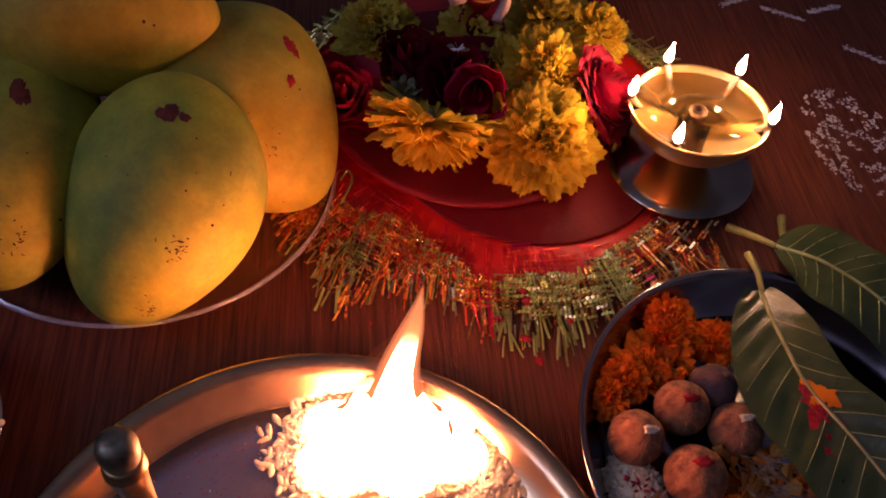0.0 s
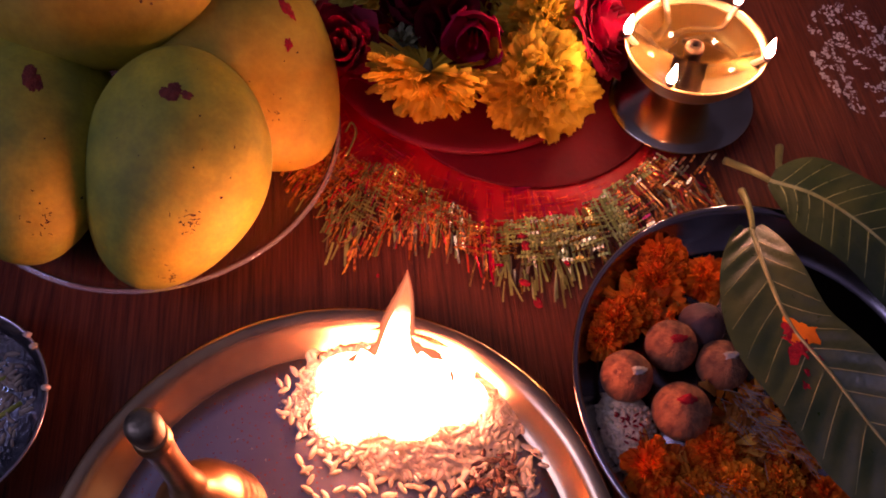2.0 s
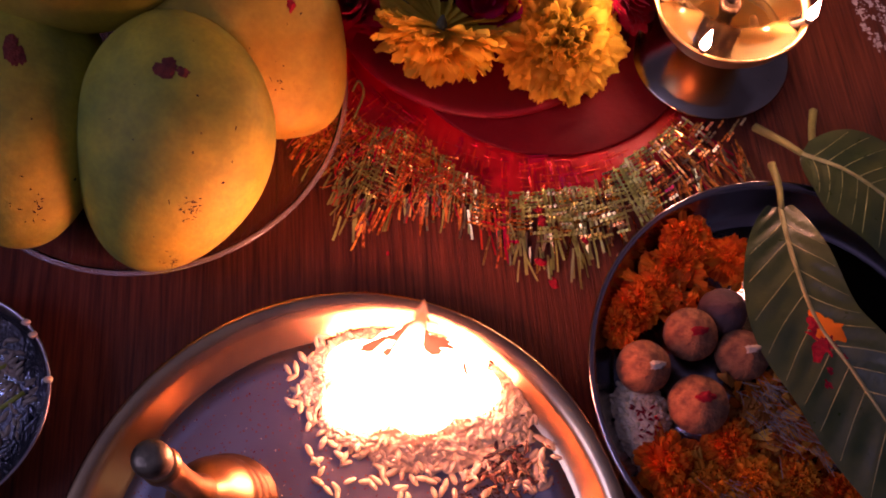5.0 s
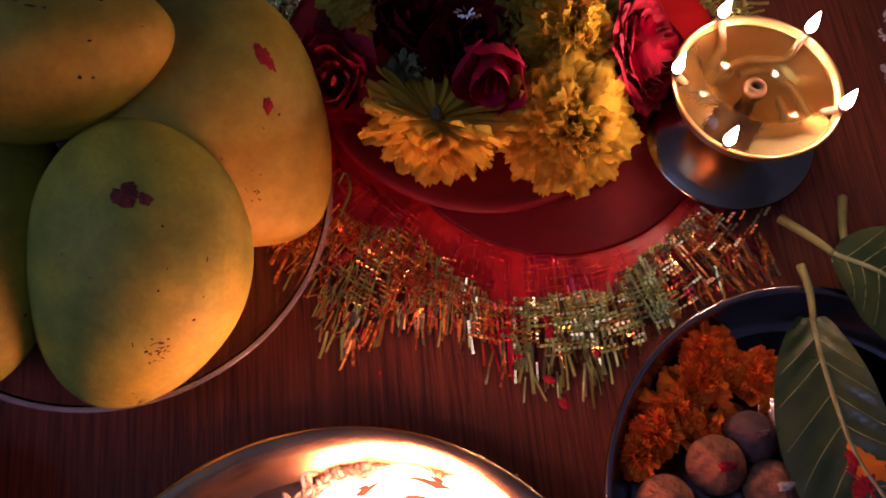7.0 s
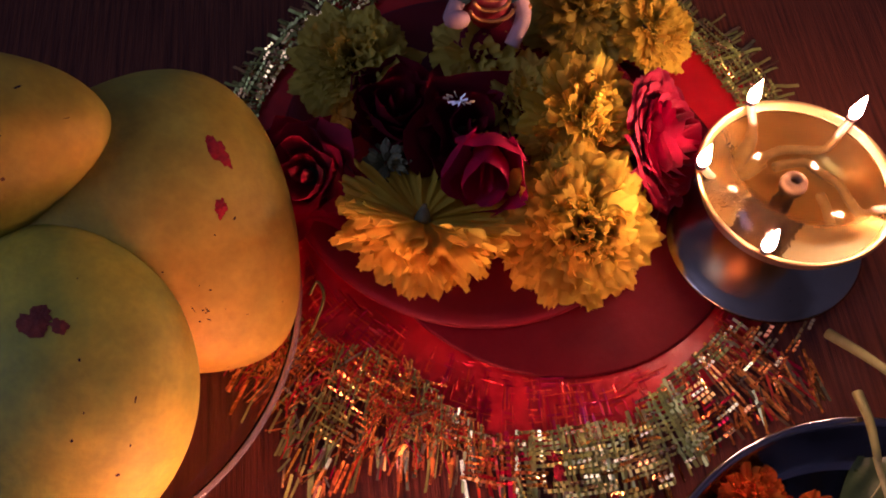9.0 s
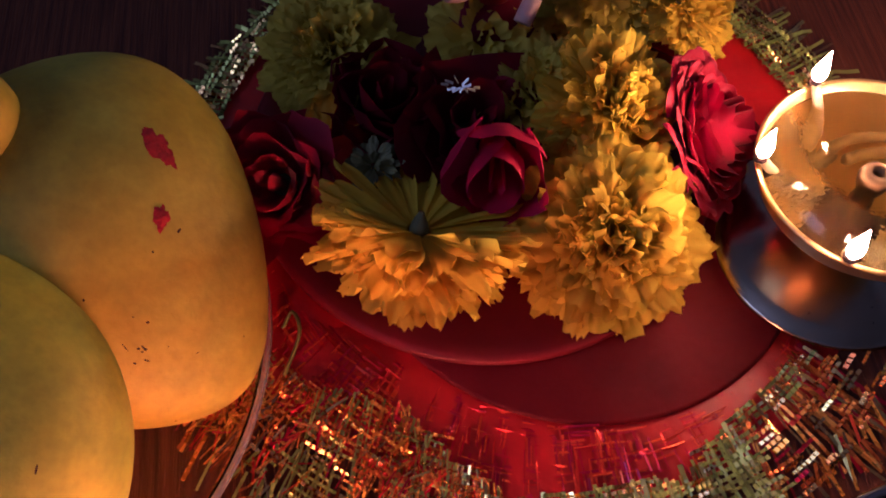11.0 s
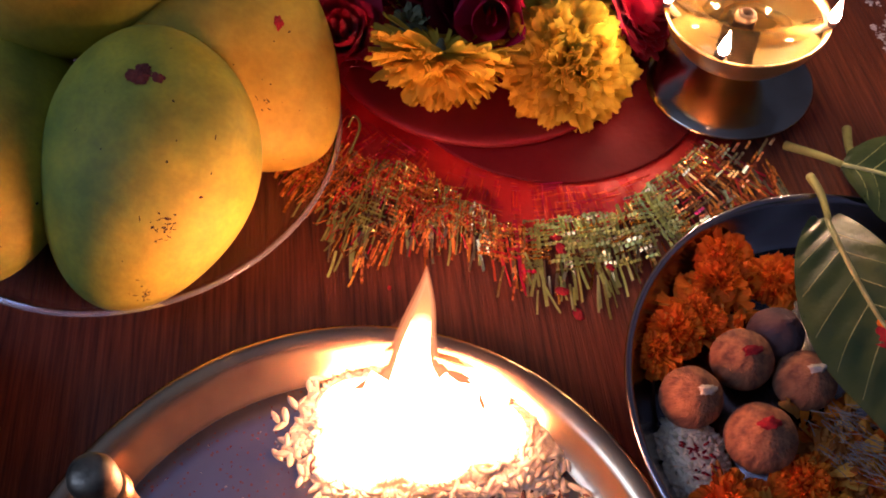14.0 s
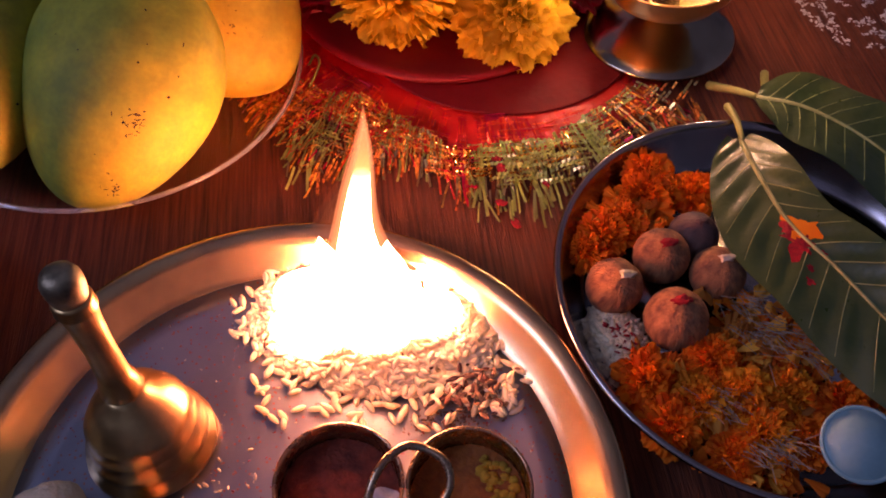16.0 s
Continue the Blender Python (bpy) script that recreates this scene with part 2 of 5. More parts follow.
def fade(m, z0, z1):
    """Lets a flame thin out and redden towards its tip."""
    n, l = m.node_tree.nodes, m.node_tree.links
    e, o = n["Emission"], n["Material Output"]
    co, sep, mr = n.new("ShaderNodeTexCoord"), n.new("ShaderNodeSeparateXYZ"), n.new("ShaderNodeMapRange")
    l.new(co.outputs["Object"], sep.inputs[0])
    l.new(sep.outputs["Z"], mr.inputs["Value"])
    mr.inputs["From Min"].default_value, mr.inputs["From Max"].default_value = z0, z1
    ramp, tr, mx = n.new("ShaderNodeValToRGB"), n.new("ShaderNodeBsdfTransparent"), n.new("ShaderNodeMixShader")
    base = tuple(e.inputs[0].default_value)
    ramp.color_ramp.elements[0].color, ramp.color_ramp.elements[0].position = base, 0.3
    ramp.color_ramp.elements[1].color, ramp.color_ramp.elements[1].position = (0.004, 0.0007, 0.0001, 1), 1.0
    mid = ramp.color_ramp.elements.new(0.75)
    mid.color = (0.03, 0.009, 0.002, 1)
    l.new(mr.outputs[0], ramp.inputs[0])
    l.new(ramp.outputs[0], e.inputs[0])
    see = n.new("ShaderNodeMapRange")
    see.inputs["From Min"].default_value, see.inputs["From Max"].default_value = 0.6, 1.0
    see.inputs["To Max"].default_value = 0.9
    l.new(mr.outputs[0], see.inputs["Value"])
    l.new(see.outputs[0], mx.inputs[0])
    l.new(e.outputs[0], mx.inputs[1])
    l.new(tr.outputs[0], mx.inputs[2])
    l.new(mx.outputs[0], o.inputs[0])


fade(FIRE, 0.03, 0.098)


def liquid(name, color, ripple=0.4):
    m = bpy.data.materials.new(name)
    m.use_nodes = True
    n, l = m.node_tree.nodes, m.node_tree.links
    p = n["Principled BSDF"]
    p.inputs["Base Color"].default_value = (*color, 1)
    p.inputs["Transmission Weight"].default_value, p.inputs["Roughness"].default_value, p.inputs["IOR"].default_value = 1.0, 0.02, 1.33
    tex, b = n.new("ShaderNodeTexNoise"), n.new("ShaderNodeBump")
    tex.inputs["Scale"].default_value = 60
    tex.inputs["Detail"].default_value = 0
    b.inputs["Strength"].default_value, b.inputs["Distance"].default_value = ripple, 0.0006
    l.new(tex.outputs["Fac"], b.inputs["Height"])
    l.new(b.outputs[0], p.inputs["Normal"])
    return m


OIL, WATER = liquid("lamp_oil", (1.0, 0.86, 0.48), 0.08), liquid("water", (0.78, 0.95, 1.0))


def clear_glass(name, rough, through=1.0, ior=1.33):
    m = bpy.data.materials.new(name)
    m.use_nodes = True
    n, l = m.node_tree.nodes, m.node_tree.links
    p = n["Principled BSDF"]
    p.inputs["Base Color"].default_value = (0.93, 0.95, 0.95, 1)
    p.inputs["Transmission Weight"].default_value, p.inputs["IOR"].default_value = through, ior
    tex, mr = n.new("ShaderNodeTexNoise"), n.new("ShaderNodeMapRange")
    tex.inputs["Scale"].default_value = 40
    mr.inputs["To Min"].default_value, mr.inputs["To Max"].default_value = 0.0, rough
    l.new(tex.outputs["Fac"], mr.inputs["Value"])
    l.new(mr.outputs[0], p.inputs["Roughness"])
    return m


GLASS, GLASS_LIP = clear_glass("clear_glass", 0.06), clear_glass("polished_glass_lip", 0.16, 0.9, 1.55)


def sheath(name, color, strength, clear):
    """Mostly clear glow that the rest shows through: bloom shells and thin upper flame."""
    m = glow(name, color, strength)
    n, l = m.node_tree.nodes, m.node_tree.links
    tr, mx = n.new("ShaderNodeBsdfTransparent"), n.new("ShaderNodeMixShader")
    mx.inputs[0].default_value = clear
    l.new(n["Emission"].outputs[0], mx.inputs[1])
    l.new(tr.outputs[0], mx.inputs[2])
    l.new(mx.outputs[0], n["Material Output"].inputs[0])
    return m


FIRE_BLOOM, FIRE_VEIL = sheath("fire_bloom", (1.0, 0.34, 0.12), 3.2, 0.92), sheath("fire_veil", (1.0, 0.24, 0.08), 1.0, 0.97)


# ---- building helpers ----
def part(name, bm, material, parent=None, label="", smooth=True):
    """Links a bmesh as one mesh object under a thing or a part."""
    me = bpy.data.meshes.new(name)
    bm.to_mesh(me)
    bm.free()
    return link(name, me, material, parent, label, smooth)


def link(name, me, material, parent=None, label="", smooth=True):
    for m in (material if isinstance(material, (list, tuple)) else [material]):
        if m.name not in me.materials:
            me.materials.append(m)
    if smooth:
        me.polygons.foreach_set("use_smooth", [True] * len(me.polygons))
    ob = new(name, me)
    ob.parent = parent
    if label:
        ob["label"] = label
    return ob


def thing(name, m, label, category, group="", kind=""):
    ob = new(name)
    ob.empty_display_size = 0.01
    ob.matrix_world = m
    return tagged(ob, label, category, group, kind)


def lathe(profile, seg=96, bm=None, center=(0, 0)):
    """Turns a profile of (radius, height) round the z axis; a radius of 0 closes it."""
    bm = bm or bmesh.new()
    rings = []
    for r, z in profile:
        if r < 1e-6:
            rings.append([bm.verts.new((center[0], center[1], z))])
        else:
            rings.append([bm.verts.new((center[0] + r * math.cos(a), center[1] + r * math.sin(a), z))
                          for a in (2 * math.pi * k / seg for k in range(seg))])
    for a, b in zip(rings, rings[1:]):
        for k in range(seg):
            q = (k + 1) % seg
            f = [a[k % len(a)], a[q % len(a)], b[q % len(b)], b[k % len(b)]]
            f = list(dict.fromkeys(f))
            if len(f) > 2:
                bm.faces.new(f)
    bmesh.ops.recalc_face_normals(bm, faces=bm.faces)
    return bm


def tube(points, radii, seg=10, bm=None):
    """A round tube through the points, closed at both ends."""
    bm = bm or bmesh.new()
    pts = [Vector(p) for p in points]
    rings = []
    for i, p in enumerate(pts):
        d = (pts[min(i + 1, len(pts) - 1)] - pts[max(i - 1, 0)]).normalized()
        u = d.cross(Vector((0.13, 0.31, 0.94))).normalized()
        v = d.cross(u)
        r = radii if isinstance(radii, (int, float)) else radii[i]
        rings.append([bm.verts.new(p + (u * math.cos(a) + v * math.sin(a)) * r) for a in (2 * math.pi * k / seg for k in range(seg))])
    for a, b in zip(rings, rings[1:]):
        for k in range(seg):
            bm.faces.new((a[k], a[(k + 1) % seg], b[(k + 1) % seg], b[k]))
    bm.faces.new(rings[0][::-1])
    bm.faces.new(rings[-1])
    return bm


def smooth_path(pts, n=8):
    """Catmull-Rom points through pts."""
    p = [Vector(q) for q in pts]
    p = [p[0] * 2 - p[1]] + p + [p[-1] * 2 - p[-2]]
    out = []
    for i in range(1, len(p) - 2):
        for k in range(n):
            t = k / n
            out.append(0.5 * (2 * p[i] + (p[i + 1] - p[i - 1]) * t + (2 * p[i - 1] - 5 * p[i] + 4 * p[i + 1] - p[i + 2]) * t * t
                              + (3 * p[i] - p[i - 1] - 3 * p[i + 1] + p[i + 2]) * t ** 3))
    return out + [p[-2]]


def blob(r, scale=(1, 1, 1), rough=0.1, freq=60.0, seg=20, at=(0, 0, 0), bm=None):
    bm = bm or bmesh.new()
    vs = bmesh.ops.create_uvsphere(bm, u_segments=seg, v_segments=seg // 2 + 2, radius=1)["verts"]
    for v in vs:
        d = v.co.copy()
        k = 1 + rough * noise.noise(d * 2 + Vector(at) * freq)
        v.co = Vector(at) + Vector((d.x * scale[0], d.y * scale[1], d.z * scale[2])) * r * k
    return bm


def facing(at, axis, spin=0.0, s=1.0):
    """A pose whose z axis points along axis."""
    q = Vector(axis).to_track_quat("Z", "Y")
    return Matrix.Translation(at) @ q.to_matrix().to_4x4() @ Matrix.Rotation(radians(spin), 4, "Z") @ Matrix.Scale(s, 4)


class Soup:
    """Collects many small pieces into one mesh."""

    def __init__(self):
        self.v, self.f, self.m = [], [], []

    def grid(self, pts, nu, nv, mi=0):
        o = len(self.v)
        self.v += [tuple(p) for p in pts]
        for j in range(nv - 1):
            for i in range(nu - 1):
                a = o + j * nu + i
                self.f.append((a, a + 1, a + nu + 1, a + nu))
                self.m.append(mi)

    def add(self, verts, faces, mi=0):
        o = len(self.v)
        self.v += [tuple(p) for p in verts]
        self.f += [tuple(o + k for k in f) for f in faces]
        self.m += [mi] * len(faces)

    def mesh(self, name, mats):
        me = bpy.data.meshes.new(name)
        me.from_pydata(self.v, [], self.f)
        for m in mats:
            me.materials.append(m)
        me.polygons.foreach_set("material_index", self.m)
        return me


def in_disc(x, y, c, r):
    return (x - c[0]) ** 2 + (y - c[1]) ** 2 < r * r


# ---- the room ----
def slab(name, x0, x1, y0, y1, z0, z1, material, label, category):
    bm = bmesh.new()
    bmesh.ops.create_cube(bm, size=1, matrix=Matrix.Translation(((x0 + x1) / 2, (y0 + y1) / 2, (z0 + z1) / 2)) @ Matrix.Diagonal((x1 - x0, y1 - y0, z1 - z0, 1)))
    return tagged(part(name, bm, material, smooth=False), label, category, "", "structure")


slab("floor", -1.75, 1.75, -1.75, 1.75, -0.05, 0, WOOD, "dark reddish-brown wooden surface with straight grain", "floor")
slab("ceiling", -1.75, 1.75, -1.75, 1.75, 2.5, 2.6, WALL, "plain pale ceiling in dim light", "ceiling")
slab("wall_north", -1.75, 1.75, 1.75, 1.85, 0, 2.5, WALL, "plain pale painted wall", "wall")
slab("wall_south", -1.75, 1.75, -1.85, -1.75, 0, 2.5, WALL, "plain pale painted wall", "wall")
slab("wall_east", 1.75, 1.85, -1.75, 1.75, 0, 2.5, WALL, "plain pale painted wall", "wall")
wall = bmesh.new()
for y0, y1, z0, z1 in ((-1.75, -0.9, 0, 2.5), (0.1, 1.75, 0, 2.5), (-0.9, 0.1, 0, 1.0), (-0.9, 0.1, 2.1, 2.5)):
    bmesh.ops.create_cube(wall, size=1, matrix=Matrix.Translation((-1.8, (y0 + y1) / 2, (z0 + z1) / 2)) @ Matrix.Diagonal((0.1, y1 - y0, z1 - z0, 1)))
tagged(part("wall_west", wall, WALL, smooth=False), "plain pale painted wall with a window opening", "wall", "", "structure")


# ---- plates ----
def thali():
    t = thing("thali", pose(-0.069, -0.159, 0), "large round stainless steel thali dusted with red powder", "tray")
    part("tray_floor", lathe([(0, 0.0028), (0.07, 0.0028), (0.086, 0.0030), (0.0875, 0.0036), (0.0975, 0.0036), (0.0975, 0.0012), (0, 0.0012)], 128), STEEL_FLOOR, t, "dusty grey steel floor")
    part("rim", lathe([(0.0975, 0.0036), (0.1005, 0.0052), (0.1060, 0.0125), (0.1085, 0.0152), (0.1135, 0.0165), (0.1152, 0.0158), (0.1156, 0.0145),
                       (0.1146, 0.0136), (0.110, 0.0135), (0.1075, 0.0115), (0.1015, 0.0025), (0.0975, 0.0012)], 128), STEEL_WARM, t, "polished raised steel rim, warm reflections put into its colour")


thali()


def dinner_plate(at, r, h, label, floor, steep):
    t = thing("steel_plate", pose(*at), label, "plate", "steel plates")
    f, e = r * floor, r - 0.0022
    part("plate_floor", lathe([(0, 0.0016), (f, 0.0016), (f, 0.0006), (0, 0.0006)], 112), PLATE_STEEL, t)
    rise = [(f + (e - f) * k / 12, 0.0016 + (h - 0.0016) * (k / 12) ** steep) for k in range(13)]
    lip = [(r - 0.0010, h + 0.0010), (r + 0.0004, h + 0.0008), (r + 0.0008, h - 0.0004), (r - 0.0006, h - 0.0010)]
    part("rim", lathe(rise + lip + [(x + 0.0003, z - 0.001) for x, z in rise[::-1]], 128), PLATE_STEEL, t, "shiny sloping rim with a rolled lip")
    return t


def glass_plate(at, r, h):
    t = thing("glass_plate", pose(*at), "clear round glass plate heaped with mangoes", "plate")
    f = r - 0.0105
    rise = [(f + (r - 0.0016 - f) * k / 10, 0.0026 + (h - 0.0026) * (k / 10) ** 1.5) for k in range(11)]
    lip = [(r - 0.0010, h - 0.0006)]
    dish = lathe([(0, 0.0024), (f * 0.78, 0.0024), (f * 0.80, 0.0029), (f * 0.82, 0.0025)] + rise + lip + [(x + 0.0006, z - 0.0013) for x, z in rise[::-1]] + [(f * 0.8, 0.0006), (0, 0.0006)], 128)
    part("dish", dish, GLASS, t).visible_shadow = False
    ring = [(r - 0.0002 + 0.0011 * math.cos(a), h + 0.0001 + 0.0011 * math.sin(a)) for a in (2 * math.pi * k / 12 for k in range(13))]
    part("lip", lathe(ring, 160), GLASS_LIP, t, "bright rounded glass lip").visible_shadow = False


glass_plate((-0.1545, 0.0639, 0.0022), 0.0932, 0.0125)
dinner_plate((0.1275, -0.0945, 0.0), 0.0917, 0.0195, "deep stainless steel plate of offerings beside the thali", 0.84, 1.4)


# ---- mangoes ----
def mango_map(d, ax, form=(0.13, 0.10, 2.0)):
    """Unit direction to mango skin: taper along y, sideways bend and fullness."""
    x, y, z = d
    taper, bow, full = form
    k = 1 + taper * y - 0.05 * y * y
    g = (abs(x) ** full + abs(y) ** full + abs(z) ** full) ** (-1 / full)
    x, y, z = x * g, y * g, z * g
    return Vector((ax[0] * (x * k + bow * (y * y - 0.4)), ax[1] * y, ax[2] * (z * k - 0.04 * y * y)))


def skin_direction(q, ax, form):
    """The direction whose skin point lies nearest under q."""
    d = Vector((q.x / ax[0], q.y / ax[1], q.z / ax[2])).normalized()
    for k in range(10):
        r = q - mango_map(d, ax, form)
        d = (d + 0.6 * Vector((r.x / ax[0], r.y / ax[1], r.z / ax[2]))).normalized()
    return d


def mango(m, ax, form, material, label, marks, scars=()):
    t = thing("mango", m, label, "mango", "mangoes")
    bm = bmesh.new()
    for v in bmesh.ops.create_uvsphere(bm, u_segments=56, v_segments=40, radius=1)["verts"]:
        d = v.co.copy()
        d = Vector((d.x, d.z, -d.y))
        p = mango_map(d, ax, form)
        v.co = p * (1 + 0.012 * noise.noise(d * 1.7 + Vector(ax) * 99)) * (1 - 0.05 * math.exp(-((1 - d.y) / 0.01)))
    part("skin", bm, material, t)
    bm = tube([mango_map((0, 0.999, 0), ax, form) * 0.94, mango_map((0, 0.999, 0), ax, form) * 1.0], [0.0028, 0.0022], 8)
    part("stalk_scar", bm, SOOT, t, "dark stalk scar")
    for place, size, kind in marks:
        q = m.inverted() @ Vector(place)
        d = skin_direction(q, ax, form)
        u = d.cross(Vector((0.2, 0.1, 1))).normalized()
        w = d.cross(u)
        bm = bmesh.new()
        c = bm.verts.new(mango_map(d, ax, form) * 1.014)
        rings = []
        for k, s in ((1, 0.5), (2, 1.0)):
            rings.append([])
            for i in range(32):
                a = 2 * math.pi * i / 32
                j = 1 + 0.5 * noise.noise(Vector((math.cos(a) * 1.3, math.sin(a) * 1.3, size * 900))) + 0.3 * noise.noise(Vector((math.cos(a) * 4, math.sin(a) * 4, size * 500)))
                e = (d + (u * math.cos(a) * size * 1.5 + w * math.sin(a) * size) * s * j / ax[0]).normalized()
                rings[-1].append(bm.verts.new(mango_map(e, ax, form) * (1.010 if k == 1 else 0.999)))
        for i in range(32):
            q = (i + 1) % 32
            bm.faces.new((c, rings[0][i], rings[0][q]))
            bm.faces.new((rings[0][i], rings[1][i], rings[1][q], rings[0][q]))
        bmesh.ops.recalc_face_normals(bm, faces=bm.faces)
        part("powder_mark", bm, kind, t, "dab of red powder")
    for place, count, spread in scars:
        q = m.inverted() @ Vector(place)
        rr = random.Random(count)
        bm = bmesh.new()
        for k in range(count):
            g = q + Vector((rr.gauss(0, spread), rr.gauss(0, spread), rr.gauss(0, spread)))
            d = skin_direction(g, ax, form)
            u = d.cross(Vector((0.2, 0.1, 1))).normalized()
            w = d.cross(u)
            h, l, a = rr.uniform(0.00012, 0.0004), rr.choice((rr.uniform(0.0002, 0.0005), rr.uniform(0.0004, 0.0014))), rr.gauss(-0.6, 0.7)
            c, e = u * math.cos(a) + w * math.sin(a), w * math.cos(a) - u * math.sin(a)
            bm.faces.new([bm.verts.new(mango_map((d + (c * l * math.cos(b) + e * h * math.sin(b)) / ax[0]).normalized(), ax, form) * 1.012) for b in (6.2832 * z / 7 for z in range(7))])
        tagged(part("blemish", bm, SOOT, t, "tiny dark skin blemishes", False), kind="stuff")


mango(pose(-0.1370, 0.0195, 0.0413, 26.4, -0.7, -15.1), (0.0424, 0.0571, 0.0329), (0.088, -0.142, 1.97), MANGO_GREEN, "large green mango turning yellow, dabbed with red powder",
      [((-0.1304, 0.0315, 0.0794), 0.0036, KUMKUM_DARK), ((-0.1240, 0.0300, 0.0790), 0.0018, KUMKUM_DARK)],
      [((-0.1256, -0.0170, 0.0518), 30, 0.0030), ((-0.1378, -0.0300, 0.0289), 18, 0.0024), ((-0.130, 0.004, 0.07), 12, 0.016)])
mango(pose(-0.1048, 0.0805, 0.0375, 20.7, 6.1, 29.1), (0.0500, 0.0562, 0.0328), (0.205, 0.22, 2.06), MANGO_YELLOW, "yellow mango with two dabs of red powder",
      [((-0.0829, 0.0749, 0.0613), 0.0021, KUMKUM), ((-0.0835, 0.0950, 0.0664), 0.0033, KUMKUM), ((-0.0800, 0.0920, 0.0655), 0.0022, KUMKUM)], [((-0.085, 0.037, 0.05), 8, 0.004), ((-0.08, 0.05, 0.055), 10, 0.014)])
mango(pose(-0.1677, 0.0924, 0.0790, 3.4, 0.5, 93.4), (0.0305, 0.0536, 0.033), (0.076, 0.19, 2.2), MANGO_YELLOW, "yellow-green mango resting on top of the others",
      [((-0.160, 0.0948, 0.110), 0.0036, KUMKUM_DARK)], [((-0.145, 0.085, 0.10), 6, 0.01)])
mango(pose(-0.203, 0.038, 0.042, 4, 0, 4), (0.042, 0.062, 0.037), (0.13, 0.10, 2.0), MANGO_GREEN, "green mango at the edge of the glass plate",
      [((-0.1896, 0.0448, 0.0784), 0.0038, KUMKUM_DARK)], [((-0.1872, -0.0108, 0.0528), 18, 0.004)])


# ---- rice, flame ----
def grain_mesh(l=0.0031, w=0.00135):
    vs, fs = [], []
    for j, (y, r) in enumerate(((-1, 0.25), (-0.6, 0.8), (0.1, 1), (0.7, 0.75), (1, 0.2))):
        for k in range(6):
            a = 2 * math.pi * k / 6
            vs.append((r * w * math.cos(a), y * l, r * w * 0.85 * math.sin(a)))
    for j in range(4):
        for k in range(6):
            fs.append((j * 6 + k, j * 6 + (k + 1) % 6, j * 6 + 6 + (k + 1) % 6, j * 6 + 6 + k))
    fs += [tuple(range(6))[::-1], tuple(range(24, 30))]
    return vs, fs


GV, GF = grain_mesh()


def scatter_grain(s, p, flat, rnd, mi=0, size=1.0):
    m = Matrix.Translation(p) @ Euler((rnd.gauss(0, flat), rnd.gauss(0, flat), rnd.uniform(0, 6.28))).to_matrix().to_4x4() @ Matrix.Scale(size * rnd.uniform(0.85, 1.1), 4)
    s.add([m @ Vector(v) for v in GV], GF, mi)


PILE = (-0.0365, -0.0885)


def pile_height(x, y):
    u, v = (x - PILE[0]) / 0.047, (y - PILE[1] + 0.12 * (x - PILE[0])) / 0.031
    d = u * u + v * v
    return 0.0092 * max(0.0, 1 - d) ** 0.9 * (1 + 0.3 * noise.noise(Vector((x * 60, y * 60, 1))))


rice = thing("rice_pile", pose(0, 0, 0), "heap of white raw rice grains on the steel thali", "rice")
rnd = random.Random(4)
s = Soup()
mound = []
for j in range(15):
    for i in range(49):
        d, a = 0.98 * j / 14, 2 * math.pi * i / 48
        x, y = PILE[0] + 0.047 * d * math.cos(a), PILE[1] + 0.031 * d * math.sin(a) - 0.12 * 0.047 * d * math.cos(a)
        mound.append((x, y, 0.0034 + pile_height(x, y)))
s.grid(mound, 49, 15)
for k in range(2300):
    a, d = rnd.uniform(0, 6.283), math.sqrt(rnd.random()) * 1.04
    u, v = d * math.cos(a), d * math.sin(a)
    x, y = PILE[0] + 0.047 * u, PILE[1] + 0.030 * v - 0.12 * 0.047 * u
    scatter_grain(s, (x, y, 0.0045 + pile_height(x, y) + rnd.uniform(-0.0005, 0.0008)), 0.22, rnd, 1 if rnd.random() < 0.006 else 0)
for k in range(150):
    a, d = rnd.uniform(0, 6.283), 1.0 + 0.17 * rnd.random() ** 1.5
    x, y = PILE[0] + 0.047 * d * math.cos(a), PILE[1] + 0.031 * d * math.sin(a) - 0.12 * 0.047 * d * math.cos(a)
    scatter_grain(s, (x, y, 0.0041 + 0.0006 * rnd.random()), 0.08, rnd)
for k in range(90):
    x = rnd.uniform(-0.040, 0.014)
    scatter_grain(s, (x, -0.1205 - 0.1 * (x + 0.02) + rnd.gauss(0, 0.004), 0.0042 + rnd.random() * 0.0025), 0.12, rnd)
for k in range(90):
    scatter_grain(s, (rnd.gauss(-0.003, 0.007), rnd.gauss(-0.122, 0.005), 0.005 + rnd.random() * 0.0025), 0.3, rnd, 1, rnd.uniform(0.4, 0.9))
for k in range(160):
    scatter_grain(s, (rnd.gauss(-0.012, 0.008), rnd.gauss(-0.1325, 0.0028), 0.0038), 0.2, rnd, 1, rnd.uniform(0.12, 0.3))
for k in range(14):
    scatter_grain(s, (rnd.gauss(-0.046, 0.007), rnd.gauss(-0.098, 0.002), 0.0125), 0.4, rnd, 1, 0.5)
tagged(link("mound", s.mesh("mound", [RICE, ASH]), [], rice), kind="stuff")
gm = bpy.data.meshes.new("grain")
gm.from_pydata(GV, [], GF)
gm.materials.append(RICE)
gm.polygons.foreach_set("use_smooth", [True] * len(gm.polygons))
spots_at = [(-0.0925, -0.0735), (-0.084, -0.109), (0.007, -0.126), (-0.092, -0.088), (-0.089, -0.083), (-0.081, -0.1135), (-0.0795, -0.118)]
